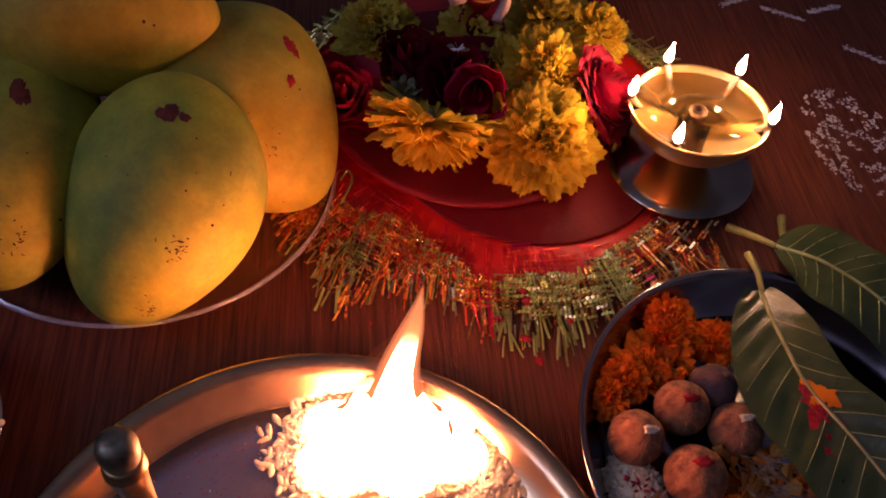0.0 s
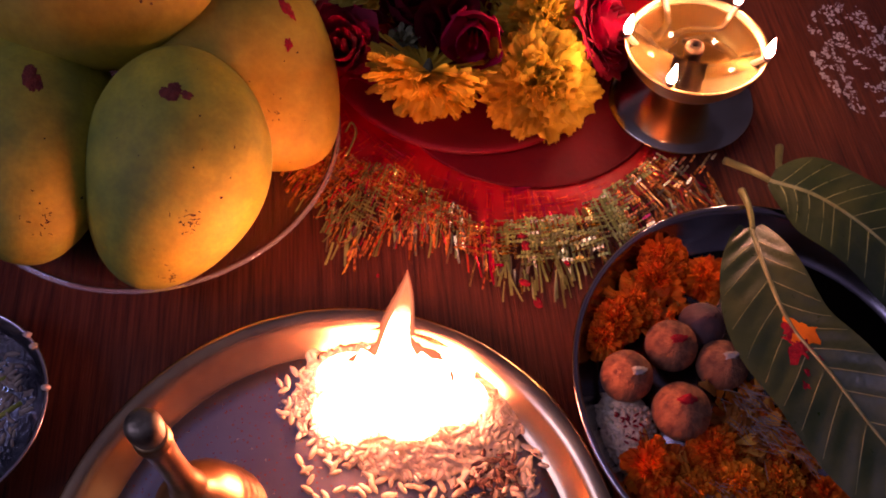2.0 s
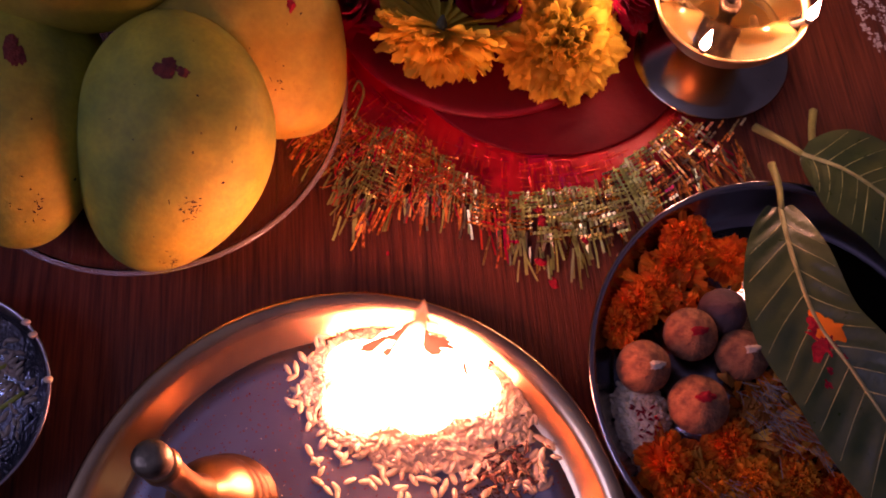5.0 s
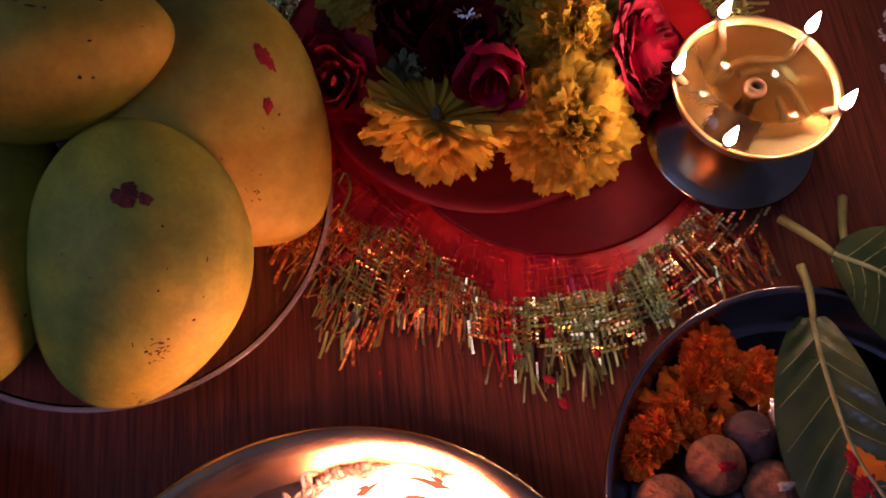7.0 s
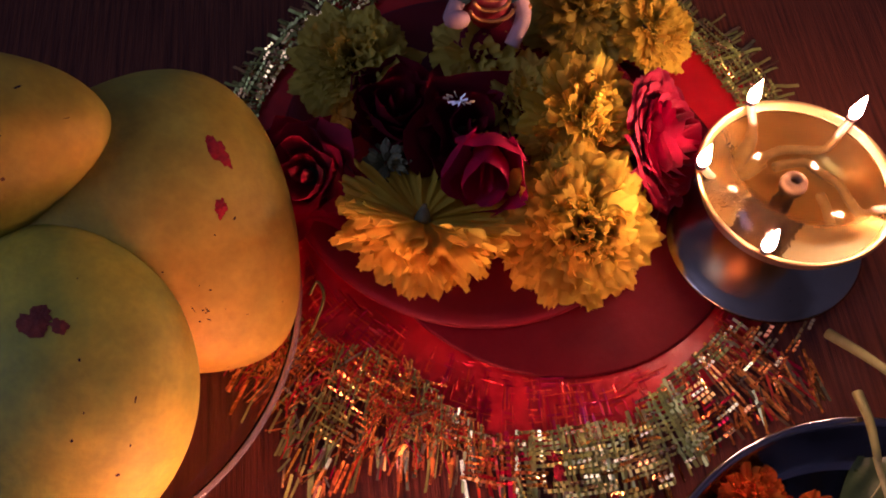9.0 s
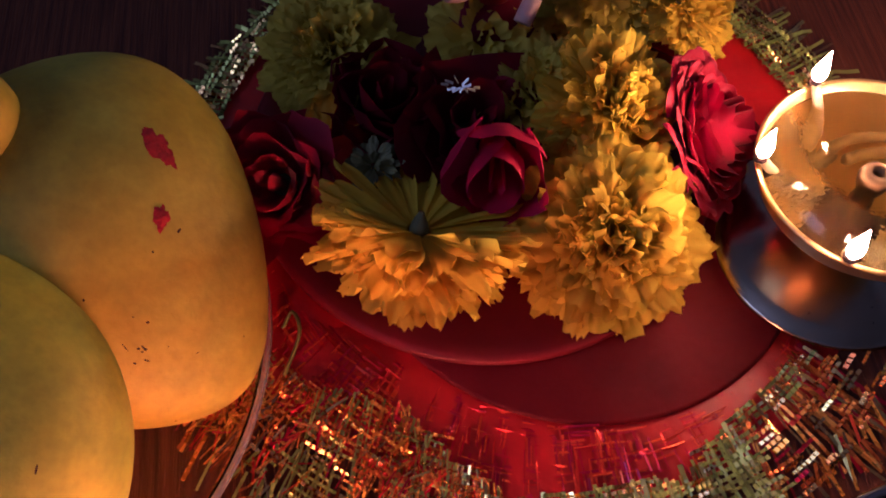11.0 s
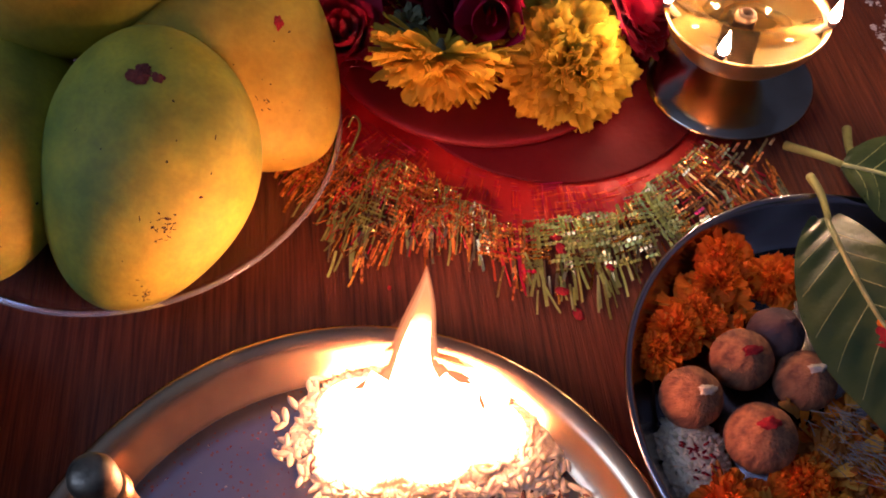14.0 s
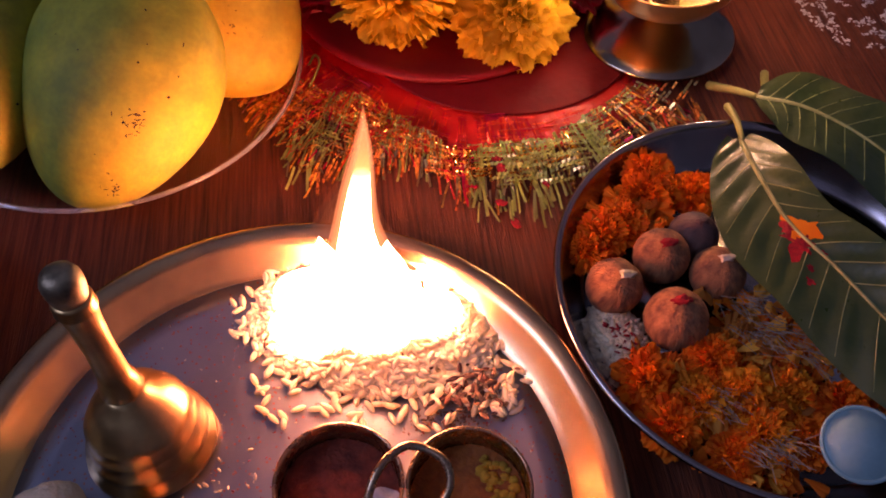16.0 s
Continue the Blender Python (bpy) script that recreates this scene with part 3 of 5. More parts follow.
for k in range(52):
    if k < 18:
        spots_at.append((rnd.uniform(-0.085, -0.045), rnd.uniform(-0.128, -0.112)))
    elif k < 40:
        spots_at.append((rnd.uniform(-0.005, 0.022), rnd.uniform(-0.132, -0.108)))
    else:
        spots_at.append((rnd.uniform(-0.05, -0.01), rnd.uniform(-0.137, -0.124)))
for x, y in spots_at:
    g = new("grain", gm)
    g.parent = rice
    g.matrix_world = Matrix.Translation((x, y, 0.0040)) @ Euler((0, 0, rnd.uniform(0, 6.28))).to_matrix().to_4x4() @ Matrix.Scale(rnd.uniform(0.85, 1.05), 4)


def fire_mesh(base, tongues, seg=20):
    """A sheet of flame: tongues of (x, y, width, height, lean)."""
    bm = bmesh.new()
    for x, y, w, h, lean in tongues:
        rings = []
        for k in range(15):
            t = k / 14
            r = w * (0.55 + 1.0 * t) if t < 0.2 else w * (0.75 * (1 - ((t - 0.2) / 0.8) ** 0.9) + 0.005) * (1 + 0.1 * math.sin(9 * t))
            cx = x + lean * t * t + 0.0012 * math.sin(7 * t + x * 300)
            rings.append([bm.verts.new((base[0] + cx + r * math.cos(a), base[1] + y + 0.7 * r * math.sin(a), base[2] + h * t)) for a in (2 * math.pi * q / seg for q in range(seg))])
        for a, b in zip(rings, rings[1:]):
            for q in range(seg):
                bm.faces.new((a[q], a[(q + 1) % seg], b[(q + 1) % seg], b[q]))
        bm.faces.new(rings[0][::-1])
        bm.faces.new(rings[-1])
    return bm


flame = thing("flame", pose(-0.045, -0.084, 0.0105), "bright white-orange flame burning on the rice heap", "flame")
for tongue in ((0.004, 0.0, 0.0145, 0.100, 0.002), (-0.010, 0.001, 0.018, 0.046, 0.001), (0.014, -0.001, 0.018, 0.044, 0.001), (0.001, -0.004, 0.028, 0.026, 0.0), (0.026, -0.006, 0.021, 0.015, 0.0), (-0.014, -0.008, 0.022, 0.015, 0.0), (0.010, -0.013, 0.018, 0.011, 0.0), (0.002, 0.012, 0.020, 0.014, 0.0), (0.024, 0.007, 0.018, 0.011, 0.0), (-0.016, 0.009, 0.018, 0.011, 0.0)):
    part("tongue", fire_mesh((0, 0, 0), [tongue]), FIRE, flame)
# Nested glowing shells added to imitate the orange bloom round the flame.
for x, y, w, h, lean in ((0.004, 0.0, 0.0165, 0.103, 0.002), (0.004, 0.0, 0.0185, 0.106, 0.002), (0.004, 0.0, 0.0205, 0.109, 0.002), (0.002, 0.0, 0.032, 0.056, 0.0), (0.003, -0.002, 0.038, 0.036, 0.0), (0.004, -0.003, 0.044, 0.026, 0.0)):
    part("bloom_shell", fire_mesh((0, 0, 0), [(x, y, w, h, lean)]), FIRE_BLOOM, flame, "added see-through shell for the orange bloom round the flame")
for w, h in ((0.040, 0.085), (0.036, 0.080), (0.032, 0.075)):
    part("glow_veil", fire_mesh((0, 0, 0), [(0.002, 0.001, w, h, 0.0)]), FIRE_VEIL, flame, "faint reddish upper flame")


# ---- hand bell ----
bell = thing("hand_bell", pose(-0.1195, -0.1305, 0.0036, -5, -3.2, 0), "old brass hand bell with a turned handle standing on the thali", "bell")
part("bell_body", lathe([(0.0185, 0.001), (0.0222, 0.0), (0.0232, 0.001), (0.0228, 0.003), (0.0212, 0.005), (0.0206, 0.0075), (0.0212, 0.0085), (0.0204, 0.0095), (0.0188, 0.014), (0.0191, 0.0146), (0.0186, 0.0152),
                         (0.0176, 0.0195), (0.0179, 0.0205), (0.0168, 0.022), (0.0145, 0.027), (0.0105, 0.0315), (0.0075, 0.034), (0.0062, 0.0365), (0, 0.037)], 64), BRASS, bell)
part("handle", lathe([(0.0062, 0.0362), (0.0072, 0.038), (0.0062, 0.040), (0.0064, 0.0425), (0.0052, 0.0445), (0.0050, 0.052), (0.0048, 0.062), (0.0052, 0.074), (0.0058, 0.080), (0.0064, 0.0815), (0.0058, 0.083),
                      (0.0062, 0.0845), (0.0056, 0.086), (0, 0.0862)], 40), BRASS, bell, "turned brass handle")
part("knob", lathe([(0.0052, 0.0858), (0.0056, 0.088), (0.0060, 0.0905), (0.0060, 0.0935), (0.0050, 0.0962), (0.0030, 0.0972), (0, 0.0975)], 36), BLACK_METAL, bell, "blackened knob")

# ---- twin powder cups ----
caddy = thing("powder_caddy", pose(-0.032, -0.163, 0.0030), "small steel twin powder cups joined by a wire handle", "powder holder")


def cup(x, y, r, h):
    return lathe([(0, 0.001), (r * 0.9, 0.001), (r * 0.97, 0.004), (r - 0.0008, h - 0.0003), (r - 0.0002, h + 0.0003), (r + 0.0005, h), (r + 0.0002, h - 0.001), (r * 0.985, 0.003), (r * 0.9, 0.0), (0, 0.0)], 64, center=(x, y))


c1 = part("cup", cup(-0.0215, 0.0025, 0.0212, 0.0215), STEEL_DARK, caddy)
c2 = part("cup", cup(0.0215, -0.003, 0.0208, 0.0215), STEEL_DARK, caddy)
part("handle", tube(smooth_path([(-0.003, -0.022, 0.018), (-0.0125, -0.0145, 0.034), (-0.0095, -0.004, 0.042), (-0.001, 0.0035, 0.043), (0.006, 0.003, 0.0425), (0.0125, -0.0025, 0.042), (0.0125, -0.010, 0.038), (0.004, -0.017, 0.03), (0.001, -0.022, 0.018)], 8), 0.0014, 10), STEEL_DARK, caddy, "dull bronze wire handle")


def powder(name, x, y, r, z, material, label, slope=(0, 0), lumps=0.0012):
    bm = bmesh.new()
    rings = []
    for k in range(9):
        rr = r * k / 8
        rings.append([bm.verts.new((x + rr * math.cos(a), y + rr * math.sin(a), z + slope[0] * rr * math.cos(a) + slope[1] * rr * math.sin(a)
                                    + lumps * noise.noise(Vector((x + rr * math.cos(a), y + rr * math.sin(a), z)) * 220))) for a in (2 * math.pi * q / 32 for q in range(32))] if k else [bm.verts.new((x, y, z))])
    for a, b in zip(rings, rings[1:]):
        for q in range(32):
            f = list(dict.fromkeys((a[q % len(a)], b[q], b[(q + 1) % 32], a[(q + 1) % len(a)])))
            bm.faces.new(f)
    return tagged(part(name, bm, material), label, "powder", "", "stuff")


powder("kumkum_powder", -0.0535, -0.1605, 0.0203, 0.0135, KUMKUM_DARK, "dark red powder filling a small steel cup")
powder("turmeric_powder", -0.0105, -0.166, 0.0199, 0.012, ORANGE_POWDER, "orange-brown powder in a small steel cup", (0.12, 0))
s = Soup()
for k in range(60):
    a, d = rnd.uniform(-1.3, 1.1), rnd.uniform(0.008, 0.0175)
    m = pose(-0.0105 + d * math.cos(a), -0.166 + d * math.sin(a), 0.0135 + 0.0008 * rnd.random()) @ Matrix.Scale(rnd.uniform(0.5, 1.1), 4)
    s.add([m @ Vector((v[0] * 1.6, v[1] * 0.5, v[2] * 1.4)) for v in GV], GF)
tagged(link("turmeric_lumps", s.mesh("turmeric_lumps", [TURMERIC]), []), "crumbled lumps of yellow turmeric in a cup", "turmeric", "", "stuff")
powder("paste_residue", -0.0395, -0.1665, 0.0066, 0.0155, CHALK, "whitish dried paste at the side of a cup", (0.35, -0.1), 0.002)
s = Soup()
for k in range(760):
    a, d = rnd.uniform(0, 6.28), 0.094 * math.sqrt(rnd.random())
    x, y = -0.069 + d * math.cos(a), -0.159 + d * math.sin(a)
    if k < 30:
        x, y = rnd.gauss(-0.105, 0.007), rnd.gauss(-0.148, 0.006)
    if in_disc(x, y, (-0.0535, -0.1605), 0.022) or in_disc(x, y, (-0.0105, -0.166), 0.022) or in_disc(x, y, (-0.1195, -0.1305), 0.024):
        continue
    scatter_grain(s, (x, y, 0.0036), 0.3, rnd, 0 if k < 45 or k % 4 == 0 else 1, rnd.uniform(0.2, 0.5) if k < 45 else rnd.uniform(0.07, 0.21))
tagged(link("tray_crumbs", s.mesh("tray_crumbs", [RICE, KUMKUM]), []), "pale crumbs and red specks scattered on the thali", "crumbs", "", "stuff")
for x, y, r in ((-0.150, -0.1575, 0.0135), (-0.1215, -0.1645, 0.0110)):
    tagged(part("sweet", blob(r, (1, 0.9, 0.55), 0.12, 50, 28, (x, y, 0.0045 + r * 0.5)), SWEET), "pale cream sweet lying on the thali", "sweet", "sweets on the thali")


# ---- flowers ----
def petal_points(d, side, root, tip, w, rnd, ruff):
    """A ruffled petal from root to tip along d."""
    up = d.cross(side).normalized()
    ph, fr, am = rnd.uniform(0, 6.28), rnd.uniform(5, 10), ruff * w
    curl = rnd.uniform(-0.25, 0.35) * w
    out = []
    for t, k in ((0, 0.2), (0.3, 0.5), (0.58, 0.85), (0.8, 1.0), (0.93, 0.98), (1.0, 0.8)):
        for i in range(9):
            u = i / 4 - 1
            e = tip * (1 - 0.13 * u * u * t) + (0.03 * tip * math.sin(fr * u * 2.3 + ph) if t > 0.9 else 0)
            frill = max(0, t - 0.45) / 0.55
            out.append(d * (root + (e - root) * t) + side * (u * w * k) + up * (am * frill * math.sin(fr * u + ph) + curl * t * t + 0.2 * w * u * u * t))
    return out


def marigold(m, r, material, label, seed, petals=170, low=-20, flat=0.72, more=1.5, calyx=1.0, group="yellow marigolds", wid=(0.13, 0.27), ruff=0.22):
    t = thing("marigold", m, label, "flower", group)
    rnd = random.Random(seed)
    s = Soup()
    petals = int(petals * more)
    for k in range(petals):
        f = (k + 0.5) / petals
        el = radians(low) + (radians(88) - radians(low)) * (1 - (1 - f) ** 0.62) + rnd.gauss(0, 0.07)
        az = k * 2.39996 + rnd.gauss(0, 0.12)
        d = Vector((math.cos(az) * math.cos(el), math.sin(az) * math.cos(el), math.sin(el)))
        side = d.cross(Vector((0.05, 0.02, 1))).normalized()
        side = Matrix.Rotation(rnd.gauss(0, 0.22), 3, d) @ side
        tip = r * (1.0 - (1 - flat) * max(0, math.sin(el))) * rnd.choice((rnd.uniform(0.72, 0.95), rnd.uniform(0.9, 1.06), rnd.uniform(0.98, 1.16)))
        s.grid(petal_points(d, side, 0.12 * r, tip, r * rnd.uniform(*wid), rnd, ruff), 9, 6)
    link("petals", s.mesh("petals", [material]), [], t)
    if calyx:
        c = r * calyx
        part("calyx", lathe([(0, -0.75 * c), (0.1 * c, -0.74 * c), (0.16 * c, -0.6 * c), (0.3 * c, -0.3 * c), (0.36 * c, 0.0), (0.2 * c, 0.1 * c), (0, 0.12 * c)], 18), SEPAL, t, "green calyx")
    return t


def rose(m, r, h, material, label, seed, rings=5, op=1.0, crumple=0.55):
    t = thing("rose", m, label, "flower", "red roses")
    rnd = random.Random(seed)
    for k in range(rings):
        cnt = 2 + k
        for i in range(cnt):
            az0 = 2 * math.pi * i / cnt + k * 0.8 + rnd.gauss(0, 0.15)
            span = (2.6 if k == 0 else 2 * math.pi / cnt * 1.5) * rnd.uniform(0.9, 1.1)
            rad, hh, ph = r * (0.16 + 0.84 * k / max(1, rings - 1)), h * (1 - 0.07 * k) * rnd.uniform(0.9, 1.05), rnd.uniform(0, 6)
            pts = []
            for j in range(7):
                v = j / 6
                for q in range(9):
                    u = q / 8 * 2 - 1
                    a = az0 + u * span / 2 * (0.55 + 0.45 * math.sin(1.57 * min(1, v * 1.4)))
                    top = 1 - 0.28 * u ** 4 - 0.08 * u * u + 0.04 * math.sin(5 * u + ph)
                    rr = rad * (0.35 + 0.65 * math.sin(1.57 * min(1, v * 1.25))) + op * 0.16 * r * (k / rings) * max(0, v - 0.7) / 0.3 * (1 + 0.5 * math.sin(4 * u + ph))
                    rr *= 1 + crumple * v * noise.noise(Vector((u * 1.6, v * 1.8, seed + k * 3.1 + i * 7.7)))
                    pts.append((rr * math.cos(a), rr * math.sin(a), hh * v * top - 0.06 * h * k * max(0, v - 0.75)))
            sp = Soup()
            sp.grid(pts, 9, 7)
            link("petal", sp.mesh("petal", [material]), [], t)
    part("calyx", lathe([(0, -0.22 * h), (0.14 * r, -0.2 * h), (0.3 * r, -0.05 * h), (0.42 * r, 0.08 * h), (0.2 * r, 0.12 * h), (0, 0.13 * h)], 14), SEPAL, t, "green calyx")
    return t


# ---- shrine: cloth, tinsel, dish, flowers, figurine ----
CX, CY = 0.03, 0.12


s = Soup()
rows_c, cols_c = 44, 241
pts = []
for j in range(rows_c):
    rr = 0.118 * j / (rows_c - 1)
    for i in range(cols_c):
        a = 2 * math.pi * i / (cols_c - 1)
        x, y = CX + rr * math.cos(a), CY + rr * math.sin(a) * 1.02
        lift = 0.0012 + 0.0005 * (0.5 + 0.5 * math.sin(a * 74 + 3 * noise.noise(Vector((x, y, 0)) * 40))) * min(1, max(0, (rr - 0.05) / 0.03)) + 0.0016 * max(0, noise.noise(Vector((x * 25, y * 25, 2)))) * (rr / 0.118)
        if in_disc(x, y, (-0.1554, 0.0639), 0.094) or in_disc(x, y, (0.128, 0.08), 0.043):
            lift = 0.0008
        pts.append((x, y, lift))
s.grid(pts, cols_c, rows_c)
tagged(link("altar_cloth", s.mesh("altar_cloth", [CLOTH]), []), "round shiny red pleated altar cloth lying on the wood", "cloth")


def ring_value(table, a):
    """Straight interpolation in a table of (angle, value)."""
    for (a0, v0), (a1, v1) in zip(table, table[1:]):
        if a <= a1:
            return v0 + (v1 - v0) * (a - a0) / (a1 - a0)
    return table[-1][1]


INNER = ((118, 0.106), (160, 0.112), (200, 0.112), (222, 0.109), (237, 0.097), (245, 0.105), (258, 0.116), (270, 0.113), (283, 0.114), (296, 0.107), (345, 0.106), (435, 0.108))
OUTER = ((118, 0.128), (160, 0.133), (200, 0.142), (226, 0.148), (230, 0.160), (236, 0.160), (239, 0.142), (250, 0.134), (258, 0.144), (264, 0.154), (280, 0.158), (296, 0.153), (315, 0.152), (345, 0.148), (375, 0.142), (435, 0.128))


def tinsel():
    t = thing("tinsel_garland", pose(0, 0, 0), "flat woven gold, green and copper tinsel ribbon ringing the red cloth", "garland")
    rnd = random.Random(11)
    mats = [GOLD, GREENGOLD, COPPER, REDFOIL]

    def blocked(x, y):
        return in_disc(x, y, (0.128, 0.079), 0.0395) or in_disc(x, y, (0.1275, -0.0945), 0.0935) or in_disc(x, y, (-0.069, -0.159), 0.117)

    def under(x, y):
        return in_disc(x, y, (-0.1545, 0.0639), 0.096)

    def height(x, y):
        if under(x, y):
            return 0.0013
        return 0.0026 + 0.0045 * max(0, noise.noise(Vector((x * 42, y * 42, 7))) + 0.2)

    def colour(a, r):
        """Foil colour by stretch of the ribbon: copper, mixed, green, red-brown, green."""
        q, g = rnd.random(), noise.noise(Vector((a * 0.12, r * 60, 4)))
        if a < 205:
            return 1 if q < 0.45 else 0
        if a < 238:
            return (1 if q < 0.7 else 0) if (223 < a < 234 and r > 0.124) or g > 0.35 else (2 if q < 0.74 else (3 if q < 0.86 else 0))
        if a < 256:
            return 1 if q < 0.26 else (2 if q < 0.74 else 0)
        if a < 262:
            return 2 if q < 0.5 else (3 if q < 0.8 else 0)
        if a < 294:
            return (1 if q < 0.7 else 0) if g > -0.25 else (0 if q < 0.5 else 1)
        if a < 319:
            return (0 if q < 0.6 else 1) if r < 0.116 else (2 if q < 0.55 else (3 if q < 0.68 else 0))
        return 1 if q < 0.6 else 0

    def strip(s, x, y, d, l, w, mi, lift=0.0, droop=0.0, phase=0.0, weave=0.0, n=7):
        side = Vector((-d[1], d[0], rnd.gauss(0, 0.42))).normalized()
        kink, out = rnd.gauss(0, 0.05), []
        for k in range(n):
            q = k / (n - 1)
            px, py = x + d[0] * l * q - d[1] * kink * l * q * q, y + d[1] * l * q + d[0] * kink * l * q * q
            z = max(0.0011, height(px, py) * (1 - droop * q) + (0 if under(px, py) else lift + weave * math.cos(3.1416 * k + phase)))
            c = Vector((px, py, z))
            out += [c - side * w * 0.5, c + side * w * 0.5]
        s.grid(out, 2, n, mi)

    a0 = 118.0
    while a0 < 435:
        a1, s = a0 + 8.0, Soup()
        a, odd = a0, 0
        while a < a1:
            ri, ro = ring_value(INNER, a), ring_value(OUTER, a)
            odd = 1 - odd
            rad = radians(a + rnd.gauss(0, 0.25))
            turn = rad + rnd.gauss(0, 0.13 if a < 256 else 0.06) + (0.10 * math.sin(a * 0.35))
            if 222 < a < 300:
                turn += 0.45 * (radians(270) - rad)
            d = (math.cos(turn), math.sin(turn))
            r0 = ri + rnd.uniform(-0.001, 0.003)
            l = (ro - r0) * rnd.choice((rnd.uniform(0.5, 0.8), rnd.uniform(0.7, 0.95), rnd.uniform(0.85, 1.05)))
            x, y = CX + r0 * math.cos(rad), CY + r0 * math.sin(rad)
            while l > 0.008 and blocked(x + d[0] * l, y + d[1] * l):
                l -= 0.003
            if not blocked(x, y) and l > 0.008 and rnd.random() < 0.93:
                strip(s, x, y, d, l, rnd.uniform(0.0005, 0.0011) if 205 < a < 256 else rnd.uniform(0.0010, 0.0017), colour(a, r0 + l * 0.5), rnd.uniform(0, 0.0016 if a < 256 else 0.0009), 0.65, odd * 3.14, 0.0003)
            a += rnd.uniform(0.34, 0.6) if 205 < a < 256 else rnd.uniform(0.58, 0.8)
        row = 0
        ri, ro = ring_value(INNER, a0 + 4), ring_value(OUTER, a0 + 4)
        r = ri + 0.001
        while r < ri + 0.66 * (ro - ri):
            row += 1
            for seg in range(3):
                b0 = a0 + seg * 2.7 + rnd.uniform(-0.5, 0.5)
                rad = radians(b0)
                x, y = CX + r * math.cos(rad), CY + r * math.sin(rad)
                d, l = (-math.sin(rad + 0.03), math.cos(rad + 0.03)), rnd.uniform(0.005, 0.0085)
                if not blocked(x, y) and not blocked(x + d[0] * l, y + d[1] * l) and rnd.random() < (0.3 if 298 < b0 < 319 and r > 0.114 else 0.85):
                    strip(s, x, y, d, l, rnd.uniform(0.0007, 0.0012) if 205 < b0 < 256 else rnd.uniform(0.0010, 0.0016), colour(b0, r), rnd.uniform(0.0, 0.0010), 0.0, row * 3.14, 0.0004)
            r += rnd.uniform(0.0017, 0.0024)
        if s.v:
            tagged(link("woven_patch", s.mesh("woven_patch", mats), [], t, smooth=False), kind="stuff")
        a0 = a1
    s = Soup()
    for k in range(1100):
        a, rr = rnd.uniform(198, 345), rnd.uniform(0.086, 0.112)
        d = (math.cos(radians(a)), math.sin(radians(a)))
        x, y = CX + rr * d[0], CY + rr * d[1]
        if blocked(x, y) or in_disc(x, y, (0.013, 0.127), 0.083) or in_disc(x, y, (0.043, 0.105), 0.081):
            continue
        if rnd.random() < 0.4:
            d = (-d[1], d[0])
        strip(s, x, y, d, rnd.uniform(0.005, 0.011), rnd.uniform(0.0005, 0.0009), 3, -0.0012, n=4)
    for k in range(300):
        a = rnd.uniform(207, 250)
        ri, ro = ring_value(INNER, a), ring_value(OUTER, a)
        rr, rad = rnd.uniform(ri, ro - 0.006), radians(a)
        x, y = CX + rr * math.cos(rad), CY + rr * math.sin(rad)
        j = rad + rnd.gauss(0, 0.5)
        strip(s, x, y, (math.cos(j), math.sin(j)), rnd.uniform(0.003, 0.009), rnd.uniform(0.0004, 0.0008), rnd.choice((2, 2, 3, 0)), rnd.uniform(0, 0.002), n=4)
    for k in range(260):
        a = rnd.uniform(205, 318)
        ro = ring_value(OUTER, a)
        rr = ro - rnd.uniform(0.004, 0.024)
        rad = radians(a)
        x, y = CX + rr * math.cos(rad), CY + rr * math.sin(rad)
        j = rad * 0.55 + radians(270) * 0.45 + rnd.gauss(0, 0.16)
        dd, l = (math.cos(j), math.sin(j)), rnd.uniform(0.006, 0.015)
        if not blocked(x, y) and not blocked(x + dd[0] * l, y + dd[1] * l):
            strip(s, x, y, dd, l, rnd.uniform(0.0008, 0.0014), colour(a, rr), rnd.uniform(0, 0.001), 0.7)
    tagged(link("loose_foil", s.mesh("loose_foil", mats), [], t, smooth=False), kind="stuff")


tinsel()
# Added disc that makes the darker red zone in front of the dish.
tagged(part("under_disc", lathe([(0, 0.0042), (0.070, 0.0041), (0.0790, 0.0034), (0.0806, 0.0030), (0.0800, 0.0026), (0.074, 0.0022), (0, 0.0022)], 96, center=(0.043, 0.105)), MAROON),
       "smooth dark red disc under the flower dish", "plate")
tagged(part("offering_dish", lathe([(0, 0.0075), (0.066, 0.0078), (0.075, 0.0084), (0.0785, 0.0088), (0.0805, 0.0084), (0.0815, 0.007), (0.0808, 0.0055), (0.078, 0.004), (0.070, 0.0046), (0, 0.0046)], 96, center=(0.013, 0.127)), REDPLATE),
       "glossy dark red round dish under the flowers", "dish")

marigold(facing((0.046, 0.078, 0.022), (0.10, -0.55, 0.75)), 0.0312, MARI_Y, "large yellow marigold bloom hanging over the red dish", 1, 170, low=-12)
marigold(facing((-0.0145, 0.0800, 0.034), (-0.17, -0.58, -0.80)), 0.0330, MARI_Y, "orange-yellow marigold lying face down on the dish", 2, 150, low=-14, calyx=0.26, wid=(0.10, 0.20))
marigold(facing((0.054, 0.123, 0.030), (0.45, -0.40, 0.8)), 0.0265, MARI_Y, "yellow marigold bloom with red powder specks", 3, 150)
marigold(facing((0.096, 0.172, 0.022), (0.5, -0.1, 0.8)), 0.021, MARI_Y, "bright yellow marigold beside the red rose", 4, 120)
marigold(facing((0.068, 0.188, 0.020), (0.1, -0.2, 1)), 0.028, MARI_L, "dull yellow marigold bloom on the dish", 5, 130)
marigold(facing((-0.036, 0.163, 0.020), (-0.2, -0.3, 0.9)), 0.027, MARI_L, "dull yellow marigold at the back of the dish", 6, 130)
